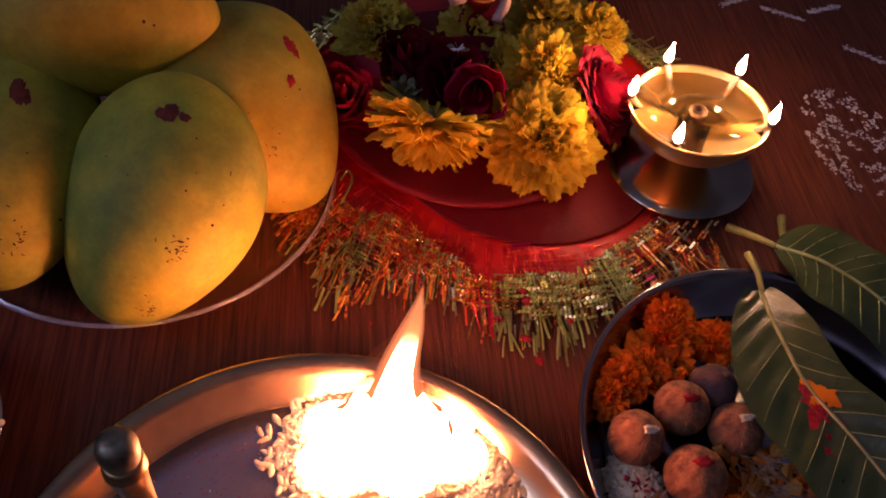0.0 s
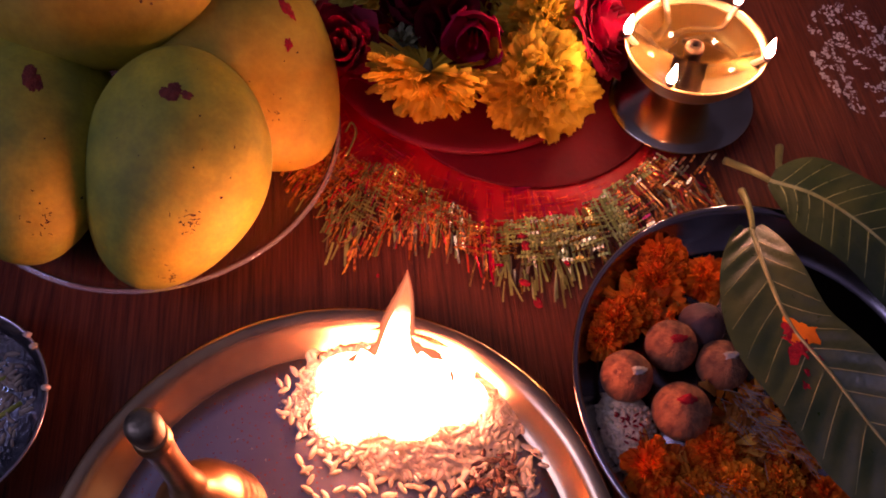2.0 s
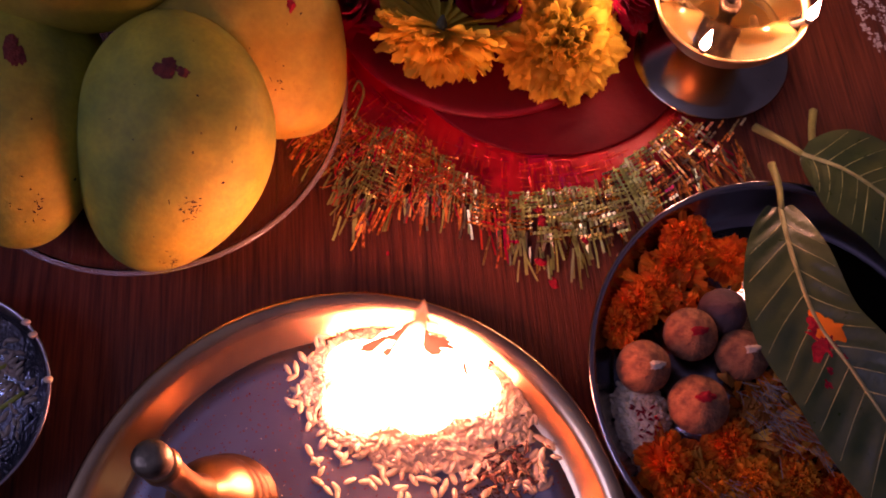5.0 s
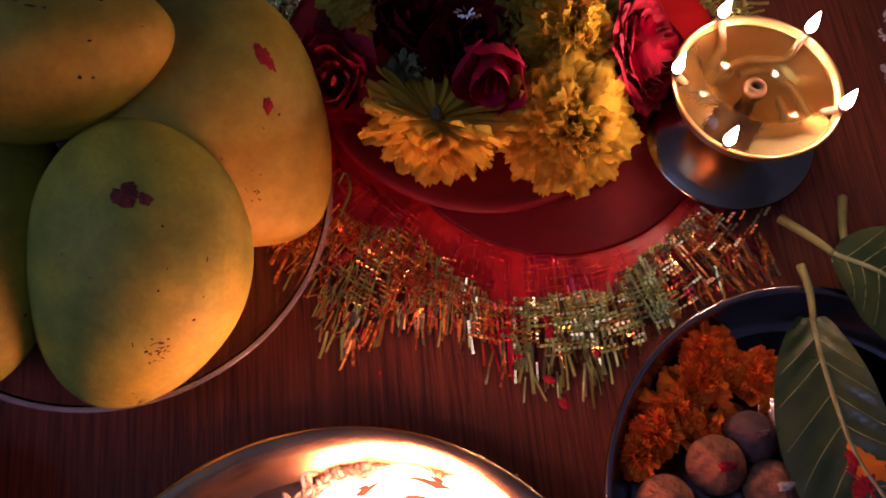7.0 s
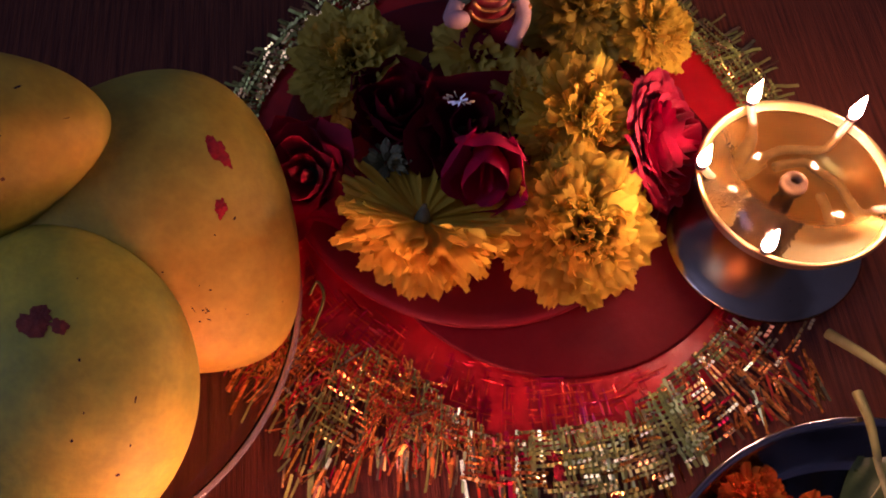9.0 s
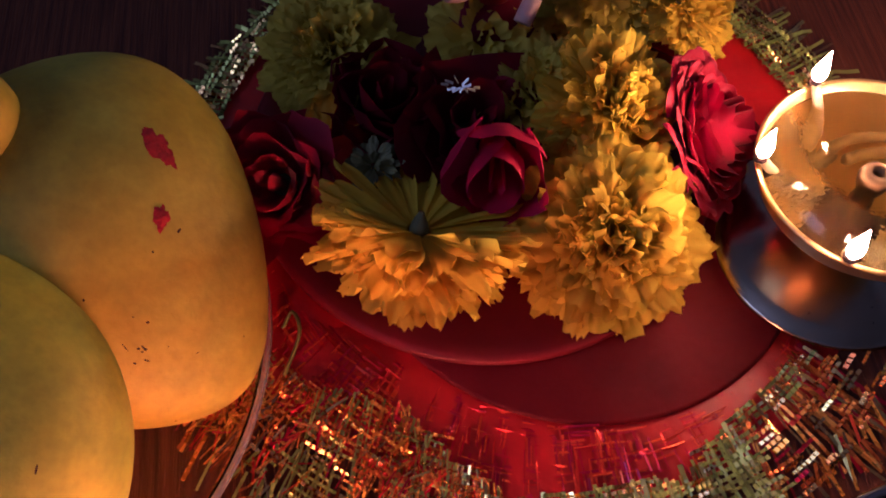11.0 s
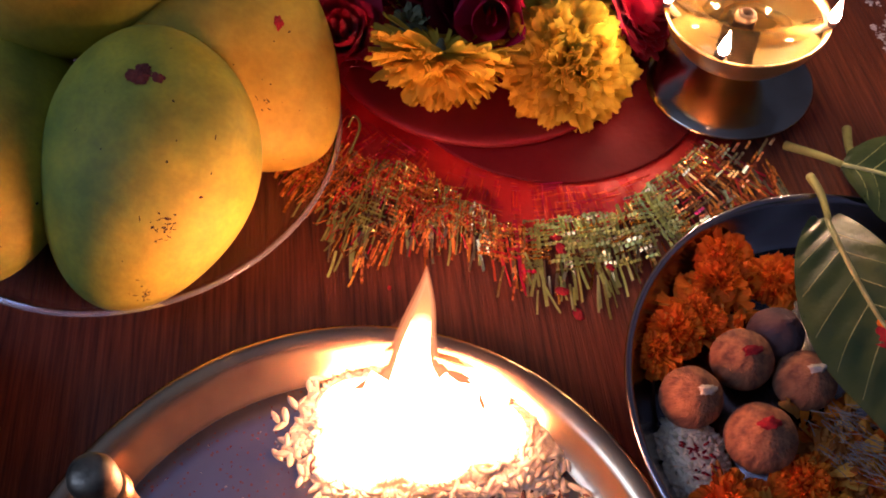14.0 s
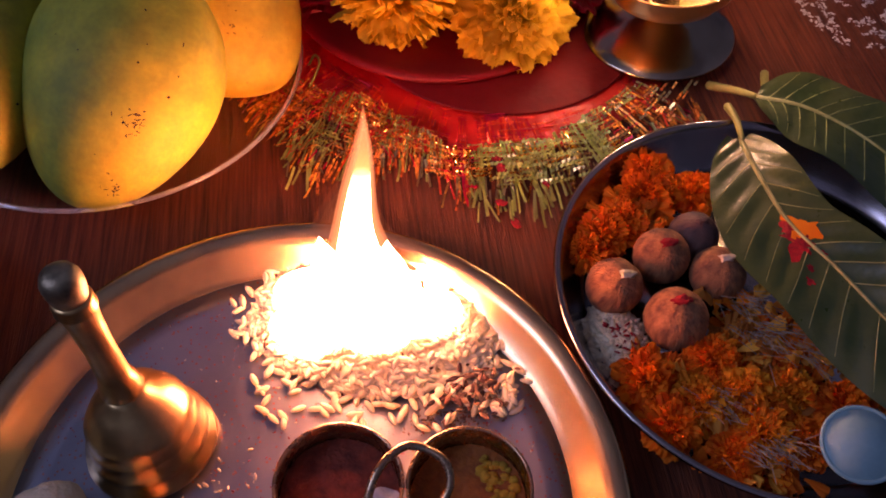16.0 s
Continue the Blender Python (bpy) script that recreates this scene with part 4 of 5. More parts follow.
marigold(facing((0.014, 0.157, 0.030), (0.1, -0.6, 0.7)), 0.019, MARI_L, "small pale marigold before the figurine", 7, 36, more=1)
marigold(facing((0.032, 0.135, 0.024), (-0.2, -0.3, 0.9)), 0.022, MARI_L, "pale yellow marigold tucked under a larger bloom", 8, 90)
marigold(facing((-0.014, 0.207, 0.032), (-0.3, -0.2, 0.9)), 0.013, MARI_L, "small lemon marigold behind the figurine", 9, 60)
rose(facing((0.0845, 0.116, 0.022), (0.70, -0.28, 0.66), 20), 0.0265, 0.020, ROSE, "open red rose lying against the marigolds", 21, 10, 0.5, 0.2)
rose(facing((-0.055, 0.113, 0.014), (-0.2, -0.45, 0.85)), 0.019, 0.026, ROSE, "crumpled red rose at the edge of the dish", 22, 5, 2.2)
rose(facing((-0.022, 0.138, 0.014), (0.1, -0.2, 1)), 0.018, 0.028, ROSE_SHADED, "crimson rose with shadow put into its dark colour", 23, 4, 0.5)
rose(facing((0.008, 0.128, 0.014), (0.1, -0.35, 0.9)), 0.019, 0.027, ROSE_SHADED, "red rose with loose petals, shade put into its dark colour", 24, 4, 2.0)
rose(facing((0.014, 0.112, 0.031), (-0.15, -0.75, 0.4)), 0.0150, 0.033, ROSE_PINK, "pinkish red rosebud pointing forward", 25, 3, 0.1, 0.25)
rose(facing((0.081, 0.222, 0.020), (0.2, -0.5, 0.8)), 0.020, 0.018, ROSE, "red rose behind the figurine", 26, 5)
marigold(facing((-0.026, 0.110, 0.026), (-0.2, -0.4, 0.9)), 0.010, SEPAL, "wilted green flower calyx between roses", 27, 24, calyx=0.0, group="", more=1)

s = Soup()
for k in range(12):
    a = k * 0.55
    p = Vector((0.000 + 0.004 * math.cos(a) + 0.0005 * k, 0.125 + 0.002 * math.sin(a), 0.043))
    d = Vector((math.cos(a * 1.7), math.sin(a * 1.7) * 0.4, 0.5)).normalized() * 0.003
    s.grid([p, p + Vector((0, 0.0008, 0.0006)), p + d, p + d + Vector((0, 0.0008, 0.0003))], 2, 2)
tagged(link("foil_trinket", s.mesh("foil_trinket", [SILVER]), []), "small crumpled silver foil trinket on a rose", "trinket")


def figurine():
    """A small seated painted statue as one plain mesh."""
    bm = bmesh.new()
    mats = [SKIN, PINK, TEAL, REDPAINT, GILT, ROSE_SHADED]

    def add(mi, fn, *args, **kw):
        before = set(bm.faces)
        fn(*args, bm=bm, **kw)
        for f in bm.faces:
            if f not in before:
                f.material_index = mi

    x, y = 0.019, 0.166
    # Lower body takes the darkened rose colour, shade included.
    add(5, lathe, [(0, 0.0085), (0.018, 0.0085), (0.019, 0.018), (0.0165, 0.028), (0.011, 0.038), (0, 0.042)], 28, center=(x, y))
    add(3, blob, 0.0092, (1.0, 0.75, 1.35), 0.04, 60, 24, (x, y + 0.001, 0.049))
    add(2, blob, 0.0056, (1, 0.9, 1.1), 0.05, 60, 18, (x - 0.0110, y + 0.002, 0.0565))
    add(2, blob, 0.0056, (1, 0.9, 1.1), 0.05, 60, 18, (x + 0.0110, y + 0.002, 0.0565))
    add(0, blob, 0.0062, (0.95, 0.95, 1.2), 0.01, 60, 24, (x, y, 0.0700))
    add(0, blob, 0.0013, (0.9, 1.2, 1.2), 0.01, 60, 10, (x, y - 0.0060, 0.0690))
    add(0, tube, [(x, y + 0.001, 0.058), (x, y + 0.001, 0.067)], 0.003, 10)
    add(4, lathe, [(0.0070, 0.0735), (0.0078, 0.0750), (0.0080, 0.0770), (0.0070, 0.0785), (0.0066, 0.081), (0.0056, 0.084), (0.0034, 0.088), (0, 0.091)], 24, center=(x, y + 0.001))
    add(3, blob, 0.0022, (0.8, 0.7, 1.6), 0.1, 60, 12, (x, y - 0.0055, 0.0790))
    for k in range(3):
        w = 0.0052 + 0.0016 * k
        add(4, tube, [(x + w * math.cos(a), y - 0.0030 - 0.0022 * k - 0.0040 * math.sin(a) * 0.4, 0.0610 - 0.0026 * k - w * 0.55 * math.sin(a)) for a in (math.pi * q / 14 for q in range(15))], 0.0008, 6)
    for sx in (-1, 1):
        add(4, blob, 0.0014, (1, 1, 1.8), 0.1, 60, 10, (x + sx * 0.0064, y - 0.0005, 0.0672))
    for k in range(36):
        a0, a1 = math.pi * (k / 35 * 1.5 - 0.25), math.pi * ((k + 0.5) / 35 * 1.5 - 0.25)
        add(4, tube, [(x + 0.0125 * math.cos(a0), y + 0.008, 0.075 + 0.0125 * math.sin(a0)), (x + 0.0172 * math.cos(a0), y + 0.008, 0.075 + 0.0172 * math.sin(a0))], 0.0007, 6)
    add(4, tube, [(x + 0.0165 * math.cos(a), y + 0.009, 0.075 + 0.0165 * math.sin(a)) for a in (2 * math.pi * k / 40 for k in range(41))], 0.0016, 8)
    add(4, tube, [(x + 0.0125 * math.cos(a), y + 0.009, 0.075 + 0.0125 * math.sin(a)) for a in (2 * math.pi * k / 40 for k in range(41))], 0.0012, 8)
    for sx in (-1, 1):
        add(1, tube, smooth_path([(x + sx * 0.009, y + 0.003, 0.059), (x + sx * 0.019, y + 0.003, 0.057), (x + sx * 0.0215, y + 0.002, 0.066)], 5), 0.0034, 10)
        add(1, blob, 0.0048, (1, 0.9, 1.0), 0.25, 200, 16, (x + sx * 0.0218, y + 0.001, 0.0690))
        add(4, tube, [(x + sx * 0.0180, y + 0.0015, 0.0655), (x + sx * 0.0255, y + 0.0015, 0.0650)], 0.0010, 6)
        add(1, blob, 0.0066, (1, 0.9, 0.85), 0.3, 200, 20, (x + sx * 0.0222, y + 0.002, 0.0765))
    add(1, tube, smooth_path([(x - 0.012, y, 0.055), (x - 0.0155, y - 0.005, 0.049), (x - 0.013, y - 0.009, 0.053)], 5), 0.0032, 10)
    add(1, blob, 0.0046, (1, 0.6, 1), 0.05, 60, 16, (x - 0.0135, y - 0.011, 0.055))
    add(1, tube, smooth_path([(x + 0.012, y, 0.055), (x + 0.0135, y - 0.006, 0.049), (x + 0.0085, y - 0.014, 0.042)], 5), 0.0032, 10)
    add(4, tube, [(x + 0.010, y - 0.003, 0.0525), (x + 0.0165, y - 0.004, 0.053)], 0.0012, 8)
    me = bpy.data.meshes.new("figurine")
    bm.to_mesh(me)
    bm.free()
    ob = link("figurine", me, mats)
    tagged(ob, "small painted resin figurine with gilt crown seated among flowers", "statue")


figurine()


# ---- oil lamp ----
def oil_lamp():
    t = thing("oil_lamp", pose(0.1275, 0.0790, 0.0045, -2.5, -4, 0), "brass oil lamp with five lit cotton wicks", "oil lamp")
    part("base", lathe([(0, 0.001), (0.036, 0.001), (0.0400, 0.0), (0.0408, 0.0014), (0.0398, 0.0024), (0.034, 0.0040), (0.026, 0.0068), (0.017, 0.0102), (0.0095, 0.0132), (0.0078, 0.0145), (0, 0.0145)], 80), LAMP_BASE, t, "dark reflective flared base")
    part("stem", lathe([(0.0078, 0.0140), (0.0092, 0.0155), (0.0096, 0.0170), (0.0086, 0.0185), (0.0095, 0.0210), (0, 0.0211)], 40), LAMP_BASE, t)
    bowl = part("bowl", lathe([(0, 0.0195), (0.010, 0.0197), (0.020, 0.0220), (0.0285, 0.0270), (0.0338, 0.0345), (0.0357, 0.0412), (0.0368, 0.0422), (0.0362, 0.0429), (0.0349, 0.0422), (0.0330, 0.0365),
                               (0.0282, 0.0295), (0.0200, 0.0247), (0.010, 0.0225), (0, 0.0223)], 96), BRASS_BRIGHT, t, "bright gold bowl")
    part("hub", lathe([(0.0045, 0.0220), (0.0032, 0.0265), (0.0028, 0.0335), (0.0044, 0.0360), (0.0052, 0.0385), (0.0046, 0.0410), (0.0022, 0.0420), (0.0018, 0.0385), (0, 0.0385)], 28), HUB, bowl, "dark stubby hub with a hole")
    part("oil", lathe([(0, 0.0395), (0.0045, 0.0395), (0.0338, 0.0395), (0.0336, 0.0388), (0, 0.0388)], 64), OIL, t, "clear golden oil")
    rnd = random.Random(5)
    for a in (167, 104, 40, -28, 234):
        ra = radians(a)
        rim = Vector((0.0345 * math.cos(ra), 0.0345 * math.sin(ra), 0.0440))
        p = [rim + Vector((0.0012 * math.cos(ra), 0.0012 * math.sin(ra), 0.0012)), rim * 0.97 + Vector((0, 0, -0.0005))]
        turn, reach = rnd.choice((-1, 1)), rnd.uniform(1.6, 3.6)
        p.append(Vector((0.0312 * math.cos(ra), 0.0312 * math.sin(ra), 0.0396)))
        p.append(Vector((0.0265 * math.cos(ra), 0.0265 * math.sin(ra), 0.0352)))
        p.append(Vector((0.0215 * math.cos(ra + turn * 0.08), 0.0215 * math.sin(ra + turn * 0.08), 0.0336)))
        for k in range(1, 6):
            b, d = ra + turn * (0.2 + reach * k / 5), 0.0180 - 0.0011 * k + rnd.uniform(-0.0012, 0.0012)
            p.append(Vector((d * math.cos(b), d * math.sin(b), 0.0330 - 0.0003 * k)))
        w = part("wick", tube(smooth_path(p, 5), 0.0016, 9), COTTON, t, "oily cotton wick")
        part("char", blob(0.0021, (1, 1, 1.1), 0.3, 300, 12, tuple(p[0])), SOOT, w, "charred red-black wick tip")
        bm = bmesh.new()
        rings = []
        for k in range(11):
            q = k / 10
            r = 0.0023 * (math.sin(min(1, q * 2.6 + 0.25) * 1.57) if q < 0.32 else (1 - ((q - 0.32) / 0.68) ** 1.15) * 0.99 + 0.01)
            rings.append([bm.verts.new((p[0].x + r * math.cos(c) + 0.0012 * q * q, p[0].y + r * math.sin(c) + 0.001 * q * q, p[0].z + 0.0004 + 0.0118 * q)) for c in (2 * math.pi * g / 12 for g in range(12))])
        for u, v in zip(rings, rings[1:]):
            for g in range(12):
                bm.faces.new((u[g], u[(g + 1) % 12], v[(g + 1) % 12], v[g]))
        bm.faces.new(rings[0][::-1])
        bm.faces.new(rings[-1])
        part("wick_flame", bm, WICKFIRE, t, "small pointed white flame")


oil_lamp()


# ---- plate of offerings ----
def nut(x, y, z, r, material, label, mark):
    t = thing("areca_nut", pose(x, y, z, random.uniform(-15, 15), random.uniform(-15, 15), 0), label, "areca nut", "areca nuts on the plate")
    bm = bmesh.new()
    for v in bmesh.ops.create_uvsphere(bm, u_segments=32, v_segments=24, radius=1)["verts"]:
        d = v.co.copy()
        k = 1 + 0.03 * noise.noise(d * 2 + Vector((x, y, z)) * 80) + 0.09 * max(0, d.z - 0.8) * 2
        v.co = d * r * k
    part("husk", bm, material, t)
    bm = bmesh.new()
    blob(r * 0.2, (1.3, 0.8, 0.4), 1.1, 900, 16, (r * 0.05, 0, r * 1.03), bm)
    part("tip", bm, mark, t, "powdered tip")


nut(0.0610, -0.0855, 0.0140, 0.0116, NUT, "round brown areca nut with a pale cream tip", SWEET)
nut(0.0815, -0.1038, 0.0150, 0.0127, NUT, "round brown areca nut with a red tip", KUMKUM)
nut(0.1055, -0.0835, 0.0140, 0.0114, NUT, "brown areca nut with a white tip", SWEET)
nut(0.0845, -0.0725, 0.0140, 0.0118, NUT, "brown areca nut smeared with red powder", KUMKUM)
nut(0.1015, -0.0630, 0.0130, 0.0108, NUT_DARK, "dark areca nut behind the others", NUT_DARK)

blooms = ((0.093, -0.027, 0.0150), (0.087, -0.037, 0.0135), (0.110, -0.038, 0.0130), (0.063, -0.057, 0.0135), (0.0545, -0.065, 0.0105), (0.074, -0.050, 0.0115),
          (0.064, -0.127, 0.0140), (0.093, -0.121, 0.0120), (0.098, -0.136, 0.0135), (0.068, -0.146, 0.0130), (0.101, -0.153, 0.0130), (0.118, -0.157, 0.0120), (0.081, -0.139, 0.0130), (0.088, -0.160, 0.0110), (0.118, -0.138, 0.0120), (0.136, -0.146, 0.0120))
rnd = random.Random(14)
for k, (x, y, r) in enumerate(blooms):
    ax = (rnd.gauss(-0.1, 0.3), rnd.gauss(-0.3, 0.3), 1)
    marigold(pose(x, y, 0.0100 if k < 6 else 0.0105) @ facing((0, 0, 0), ax), r, MARI_O if k not in (8, 10, 12, 14) else MARI_YO, "bright orange marigold bloom on the steel plate" if k < 6 else "torn orange marigold bloom on the steel plate", 31 + k, 80, low=-5, calyx=0.0,
             group="orange marigolds", wid=(0.16, 0.30), ruff=0.42, more=1)

s = Soup()
rnd = random.Random(8)
for k in range(720):
    if k < 120:
        x, y = rnd.gauss(0.075, 0.010), rnd.gauss(-0.045, 0.008)
    elif k < 330:
        x, y = rnd.gauss(0.115, 0.013), rnd.gauss(-0.113, 0.010)
    else:
        q = rnd.random()
        x, y = 0.070 + 0.085 * q + rnd.gauss(0, 0.010), -0.132 - 0.03 * math.sin(q * 2.4) + rnd.gauss(0, 0.012)
    if not in_disc(x, y, (0.1275, -0.0945), 0.079) or in_disc(x, y, (0.083, -0.106), 0.016) or in_disc(x, y, (0.129, -0.166), 0.0155) or in_disc(x, y, (0.058, -0.108), 0.013):
        continue
    z = 0.0045 + 0.008 * rnd.random()
    az, el = rnd.uniform(0, 6.28), rnd.uniform(-0.1, 0.75)
    d = Vector((math.cos(az) * math.cos(el), math.sin(az) * math.cos(el), math.sin(el)))
    side = d.cross(Vector((0.1, 0.1, 1))).normalized()
    o = Vector((x, y, z))
    s.grid([o + p for p in petal_points(d, side, 0.0, rnd.uniform(0.007, 0.013), rnd.uniform(0.0018, 0.0042), rnd, 0.5)], 9, 6, 0 if rnd.random() < (0.4 if 120 <= k < 330 else 0.75) else 1)
for k in range(260):
    q = rnd.choice(((0.113, -0.112), (0.121, -0.118), (0.128, -0.125), (0.098, -0.161), (0.101, -0.160), (0.085, -0.140), (0.112, -0.100)))
    o = Vector((q[0] + rnd.gauss(0, 0.006), q[1] + rnd.gauss(0, 0.003), 0.015 + 0.004 * rnd.random()))
    az = rnd.gauss(-0.8, 0.35)
    d = Vector((math.cos(az), math.sin(az), rnd.gauss(0.1, 0.25))) * rnd.uniform(0.004, 0.009)
    w = Vector((-d.y, d.x, 0)).normalized() * 0.00015
    s.grid([o - w, o + w, o + d - w, o + d + w], 2, 2, 2)
tagged(link("petal_litter", s.mesh("petal_litter", [MARI_O, MARI_DRY, SOAKED]), []), "loose orange marigold petals and pale threads on the plate", "petals", "", "stuff")

s = Soup()
for k in range(420):
    a, d = rnd.uniform(0, 6.28), math.sqrt(rnd.random())
    x, y = 0.0585 + 0.013 * d * math.cos(a), -0.108 + 0.019 * d * math.sin(a)
    if in_disc(x, y, (0.1275, -0.0945), 0.082):
        scatter_grain(s, (x, y, 0.004 + 0.007 * (1 - d * d) + 0.001 * rnd.random()), 0.4, rnd, 0, 0.95)
for k in range(26):
    scatter_grain(s, (rnd.gauss(0.0585, 0.004), rnd.gauss(-0.109, 0.005), 0.0125), 0.5, rnd, 1, 0.45)
tagged(link("plate_rice", s.mesh("plate_rice", [RICE, KUMKUM]), []), "small heap of white rice sprinkled with red powder", "rice", "", "stuff")

coin = thing("coin", facing((0.1280, -0.1655, 0.0250), (-0.25, -0.2, 0.94)), "plain steel coin propped on marigold petals, blue window reflection put into its colour", "coin")
part("disc", lathe([(0, 0.0006), (0.0124, 0.0006), (0.0124, -0.0006), (0, -0.0006)], 64), COIN, coin)
part("rim", lathe([(0.0122, 0.0005), (0.0126, 0.0010), (0.0136, 0.0009), (0.0138, 0.0), (0.0136, -0.0009), (0.0126, -0.0010), (0.0122, -0.0005)], 64), COIN, coin)


def mango_leaf(mid, width, label, z_tilt=0.0, red=False, wide=1.0):
    """A leaf along a bent midrib, with raised midrib and side veins."""
    t = thing("mango_leaf", pose(0, 0, 0), label, "leaf", "mango leaves")
    path = smooth_path(mid, 10)
    n = len(path) - 1
    up = Vector((0, 0, 1))

    def at(i, u, lift=0.0):
        q = i / n
        d = (path[min(i + 1, n)] - path[max(i - 1, 0)]).normalized()
        side = d.cross(up).normalized()
        w = width * (math.sin(math.pi * min(1, q * 0.97 + 0.02)) ** 0.5) * (wide if u > 0 else 1.0)
        wave = 0.0022 * math.sin(q * 13 + (1.5 if u > 0 else 0)) * u * u + 0.0032 * math.cos(6.2832 * (q - 0.06 - 0.1 * abs(u)) / 0.072) * abs(u) * (1 - abs(u))
        return path[i] + side * (u * w) + up * (0.006 * abs(u) ** 1.5 - 0.004 * u * u + wave + z_tilt * u * w + lift)

    s = Soup()
    cols = [k / 10 - 1 for k in range(21)]
    top = [at(i, u) for i in range(n + 1) for u in cols]
    s.grid(top, 21, n + 1)
    s.grid([p - up * 0.0004 for p in top], 21, n + 1)
    link("blade", s.mesh("blade", [LEAF]), [], t, "dark green glossy blade")
    part("midrib", tube([at(i, 0, 0.0003) for i in range(n + 1)], [0.0011 * (1 - 0.7 * i / n) for i in range(n + 1)], 8), LEAF_VEIN, t, "yellow-green midrib")
    for sgn in (-1, 1):
        for k in range(12):
            i0 = int(n * (0.06 + 0.072 * k))
            pts = []
            for q in range(6):
                u = sgn * q / 5 * 0.92
                f = i0 + q * n * 0.020
                i = min(n - 1, int(f))
                pts.append(at(i, u, 0.0001).lerp(at(i + 1, u, 0.0001), f - int(f)))
            part("vein", tube(pts, [0.00026 * (1 - 0.12 * q) for q in range(6)], 5), LEAF_VEIN, t)
    if red:
        for mi, f0, u0, size in ((KUMKUM, 0.400, 0.10, 0.0060), (KUMKUM, 0.345, 0.05, 0.0040), (KUMKUM, 0.46, -0.03, 0.0012), (KUMKUM, 0.47, 0.28, 0.0013), (KUMKUM, 0.5, 0.42, 0.0016), (MARI_O, 0.372, -0.14, 0.0052), (MARI_O, 0.33, 0.02, 0.0022)):
            def spot(r, a):
                j = 1 + 0.9 * noise.noise(Vector((math.cos(a) * 1.8, math.sin(a) * 1.8, f0 * 90))) + 0.4 * noise.noise(Vector((math.cos(a) * 6, math.sin(a) * 6, u0 * 50)))
                g = n * f0 + r * j * 1.5 * math.cos(a) * n / 0.19
                k = max(0, min(n - 1, int(g)))
                u = u0 + r * j * 0.8 * math.sin(a) / (width * (wide if u0 > 0 else 1))
                return at(k, u, 0.0005).lerp(at(k + 1, u, 0.0005), g - k)
            bm = bmesh.new()
            c = bm.verts.new(spot(0, 0) + up * 0.0005)
            rings = [[bm.verts.new(spot(size * e, 6.2832 * q / 26) + up * 0.0003 * (1 - e)) for q in range(26)] for e in (0.5, 1.0)]
            for q in range(26):
                b = (q + 1) % 26
                bm.faces.new((c, rings[0][q], rings[0][b]))
                bm.faces.new((rings[0][q], rings[1][q], rings[1][b], rings[0][b]))
            bmesh.ops.recalc_face_normals(bm, faces=bm.faces)
            part("powder_mark", bm, mi, t, "smear of red powder" if mi is KUMKUM else "smear of orange powder")
    return t


mango_leaf([(0.1345, -0.018, 0.0235), (0.1305, -0.045, 0.031), (0.1315, -0.075, 0.035), (0.1405, -0.099, 0.037), (0.1515, -0.127, 0.037), (0.167, -0.157, 0.035), (0.188, -0.190, 0.030)], 0.0168, "long dark green mango leaf with red powder across the plate rim", -0.45, True, 1.5)
mango_leaf([(0.1530, 0.010, 0.0215), (0.172, -0.004, 0.026), (0.192, -0.028, 0.027), (0.214, -0.062, 0.022), (0.236, -0.100, 0.014)], 0.028, "dark green mango leaf lying beside the first leaf", 0.0)
for pts, r in (([(0.1347, -0.020, 0.0245), (0.1368, -0.006, 0.0235), (0.1375, 0.006, 0.0205)], 0.0013), ([(0.1530, 0.010, 0.0218), (0.148, 0.020, 0.0165), (0.1405, 0.033, 0.0085)], 0.0015), ([(0.160, 0.012, 0.020), (0.167, 0.027, 0.012), (0.1745, 0.042, 0.006)], 0.0015)):
    tagged(part("leaf_stalk", tube(smooth_path(pts, 6), [r * (1 + 0.5 * k / (6 * (len(pts) - 1))) for k in range(6 * (len(pts) - 1) + 1)], 8), LEAF_STEM), "yellow-green leaf stalk with a cut end", "stalk", "leaf stalks")


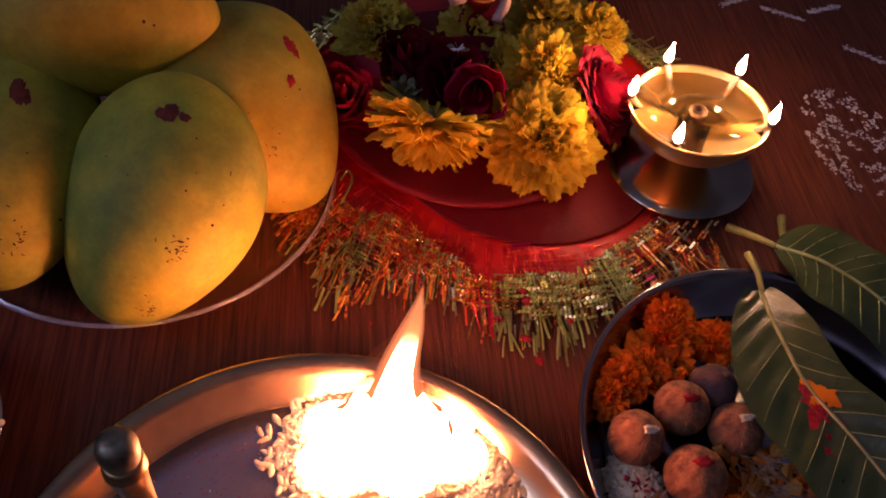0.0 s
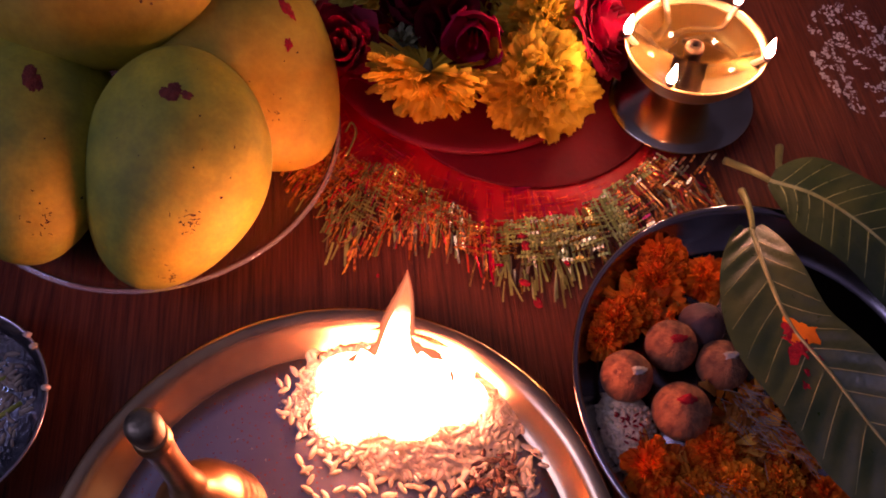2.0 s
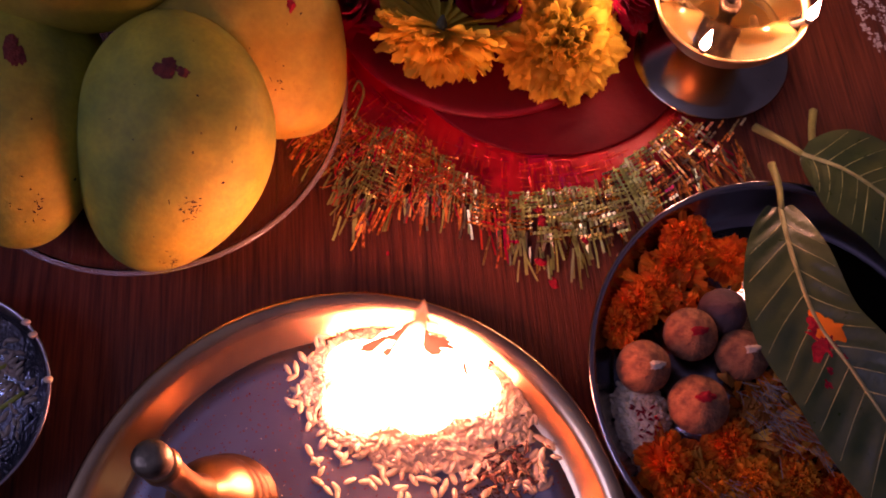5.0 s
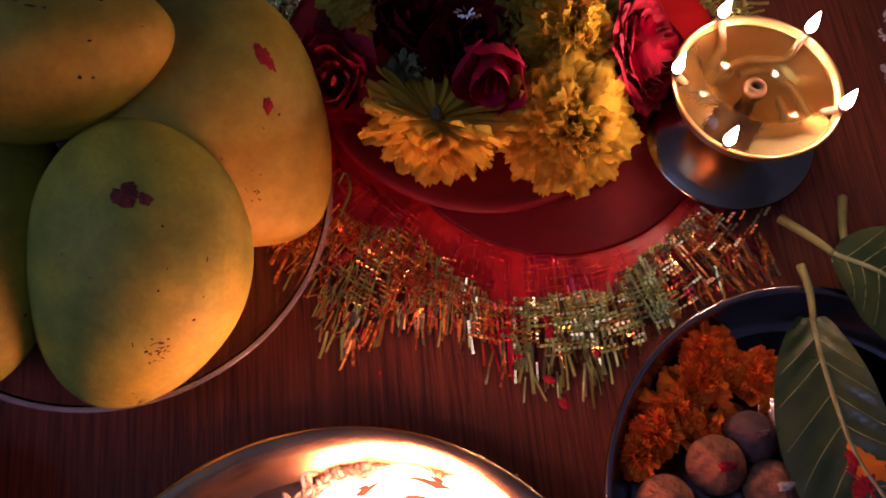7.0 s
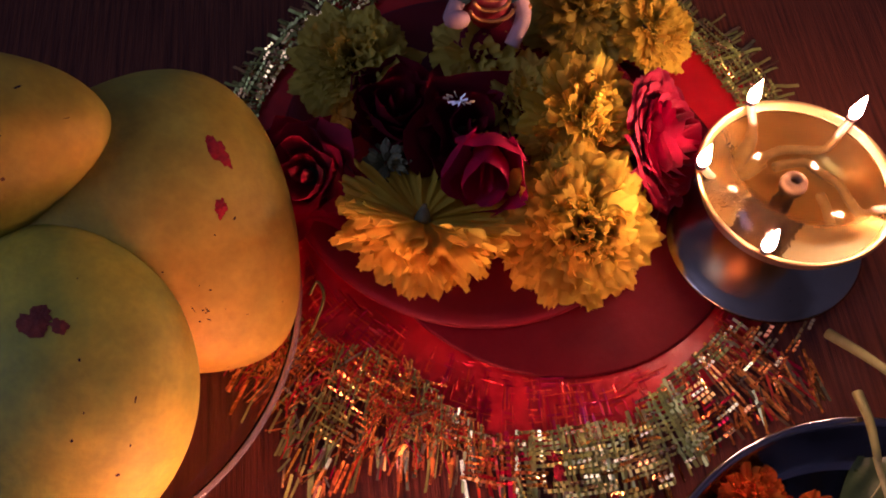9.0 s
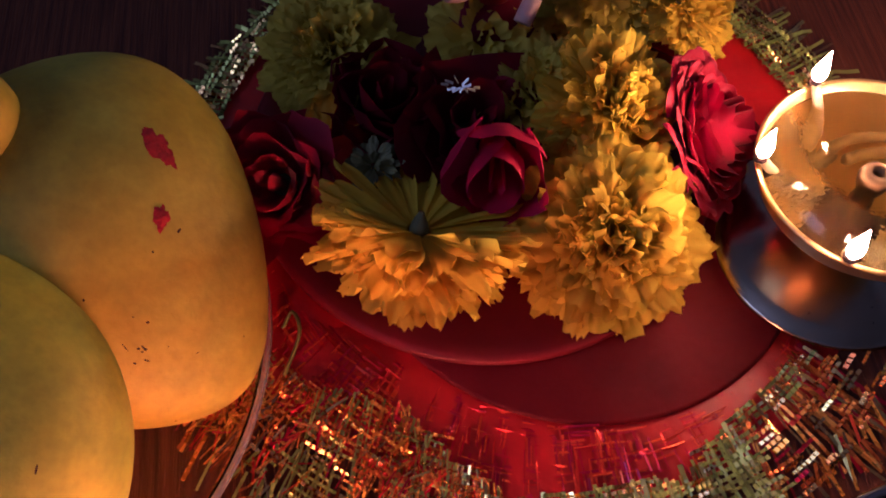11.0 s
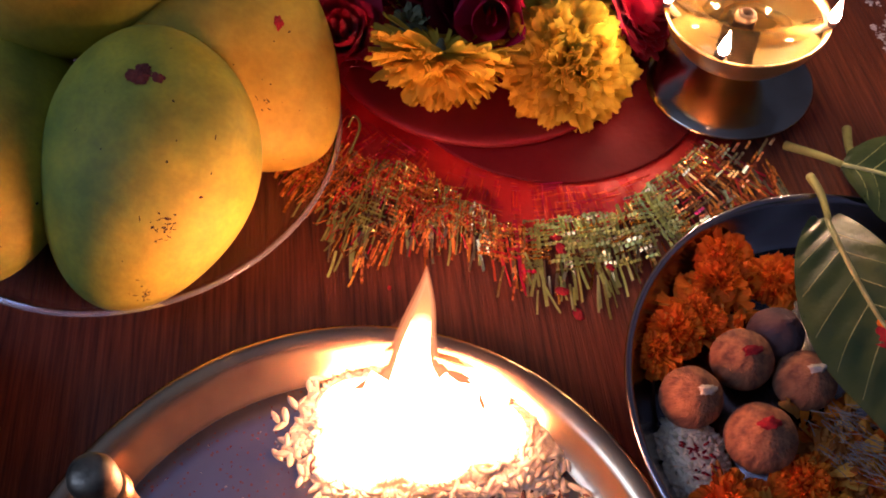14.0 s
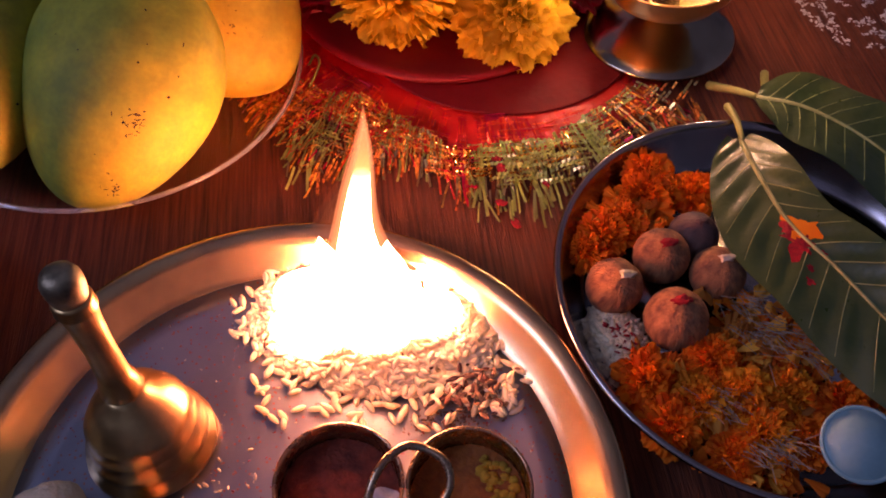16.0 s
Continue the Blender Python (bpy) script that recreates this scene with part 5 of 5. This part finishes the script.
# ---- bowl of water ----
def water_bowl():
    x, y = -0.2325, -0.081
    t = thing("steel_bowl", pose(x, y, 0), "small stainless steel bowl holding water, rice and grass blades", "bowl")
    part("shell", lathe([(0, 0.0016), (0.026, 0.0016), (0.034, 0.0035), (0.0415, 0.0105), (0.0448, 0.0185), (0.0458, 0.0202), (0.0466, 0.0202), (0.0469, 0.0192), (0.0458, 0.0178), (0.0428, 0.0098), (0.035, 0.0022), (0.026, 0.0002), (0, 0.0002)], 80), STEEL, t)
    part("water", lathe([(0, 0.0115), (0.0418, 0.0115), (0.0416, 0.0108), (0, 0.0108)], 64), WATER, t, "still clear water")
    rnd = random.Random(9)
    for pts in ([(-0.02, -0.012, 0.0125), (0.005, 0.003, 0.0130), (0.0255, 0.015, 0.0128)], [(-0.012, -0.026, 0.0125), (0.012, -0.012, 0.0130), (0.0335, 0.003, 0.0128)]):
        tagged(part("grass_blade", tube(smooth_path([(x + a, y + b, c) for a, b, c in pts], 6), 0.0011, 6), GRASS), "yellow-green grass blade floating in the water bowl", "grass", "grass blades")
    s = Soup()
    for k in range(190):
        a, d = rnd.gauss(0.3, 0.9), rnd.uniform(0.014, 0.037)
        scatter_grain(s, (x + d * math.cos(a), y + d * math.sin(a), 0.0122 + 0.0008 * rnd.random()), 0.2, rnd, 0, rnd.uniform(0.5, 1.0))
    tagged(link("soaked_rice", s.mesh("soaked_rice", [SOAKED]), []), "grey soaked rice grains and crumbs floating in the bowl", "rice", "", "stuff")
    for a, b in ((0.58, 0.0455), (0.72, 0.0462), (0.12, 0.0463)):
        tagged(part("rice_crumb", blob(0.0016, (1.2, 0.9, 0.6), 0.3, 300, 10, (x + b * math.cos(a), y + b * math.sin(a), 0.0212)), SWEET), "tiny pinkish crumb stuck on the bowl rim", "crumb", "crumbs on the bowl rim")


water_bowl()


# ---- things on the wood ----
def fallen_petal(x, y, r, rot):
    bm = blob(r, (1, 1.5, 0.25), 0.3, 200, 12)
    tagged(part("rose_fleck", bm, KUMKUM), "tiny bright red petal fleck on the wood", "petal", "red flecks").matrix_world = pose(x, y, 0.0006 if y < -0.035 else 0.004, 0, 0, rot)


for x, y, r, a in ((0.030, -0.040, 0.0021, 20), (0.0245, -0.0305, 0.0020, 70), (0.028, -0.010, 0.0022, 10), (0.047, -0.021, 0.0014, 40), (-0.046, -0.022, 0.0008, 0), (0.0265, -0.0035, 0.0018, 60)):
    fallen_petal(x, y, r, a)

s = Soup()
rnd = random.Random(3)
for k in range(2600):
    q = rnd.random()
    if q < 0.72:
        a, d = rnd.uniform(0, 6.28), rnd.random() ** 0.5
        x, y = 0.248 + 0.030 * d * math.cos(a), 0.108 + 0.048 * d * math.sin(a)
        if noise.noise(Vector((x * 110, y * 110, 5))) < 0.05:
            continue
    else:
        c = rnd.choice(((0.215, 0.245, 0.5), (0.245, 0.232, -0.4), (0.28, 0.24, 0.3), (0.29, 0.19, -0.6), (0.26, 0.265, 1.0)))
        l = rnd.uniform(-0.014, 0.014)
        x, y = c[0] + l * math.cos(c[2]) + rnd.gauss(0, 0.0012), c[1] + l * math.sin(c[2]) + rnd.gauss(0, 0.0012)
    r = rnd.uniform(0.0003, 0.0012)
    n0 = rnd.uniform(0, 6)
    ring = [(x + r * rnd.uniform(0.6, 1.3) * math.cos(n0 + g * 1.257), y + r * rnd.uniform(0.6, 1.3) * math.sin(n0 + g * 1.257), 0.0003) for g in range(5)]
    s.add(ring + [(x, y, 0.0003 + r * 0.5)], [(g, (g + 1) % 5, 5) for g in range(5)])
tagged(link("rangoli_powder", s.mesh("rangoli_powder", [CHALK]), []), "scattered white rice-flour drawing on the dark wood", "powder", "", "stuff")
tagged(part("thread", tube(smooth_path([(-0.0585, 0.050, 0.004), (-0.053, 0.062, 0.008), (-0.055, 0.070, 0.007), (-0.0585, 0.066, 0.004)], 6), 0.0006, 6), GREENGOLD), "thin curled golden thread at the cloth edge", "thread")
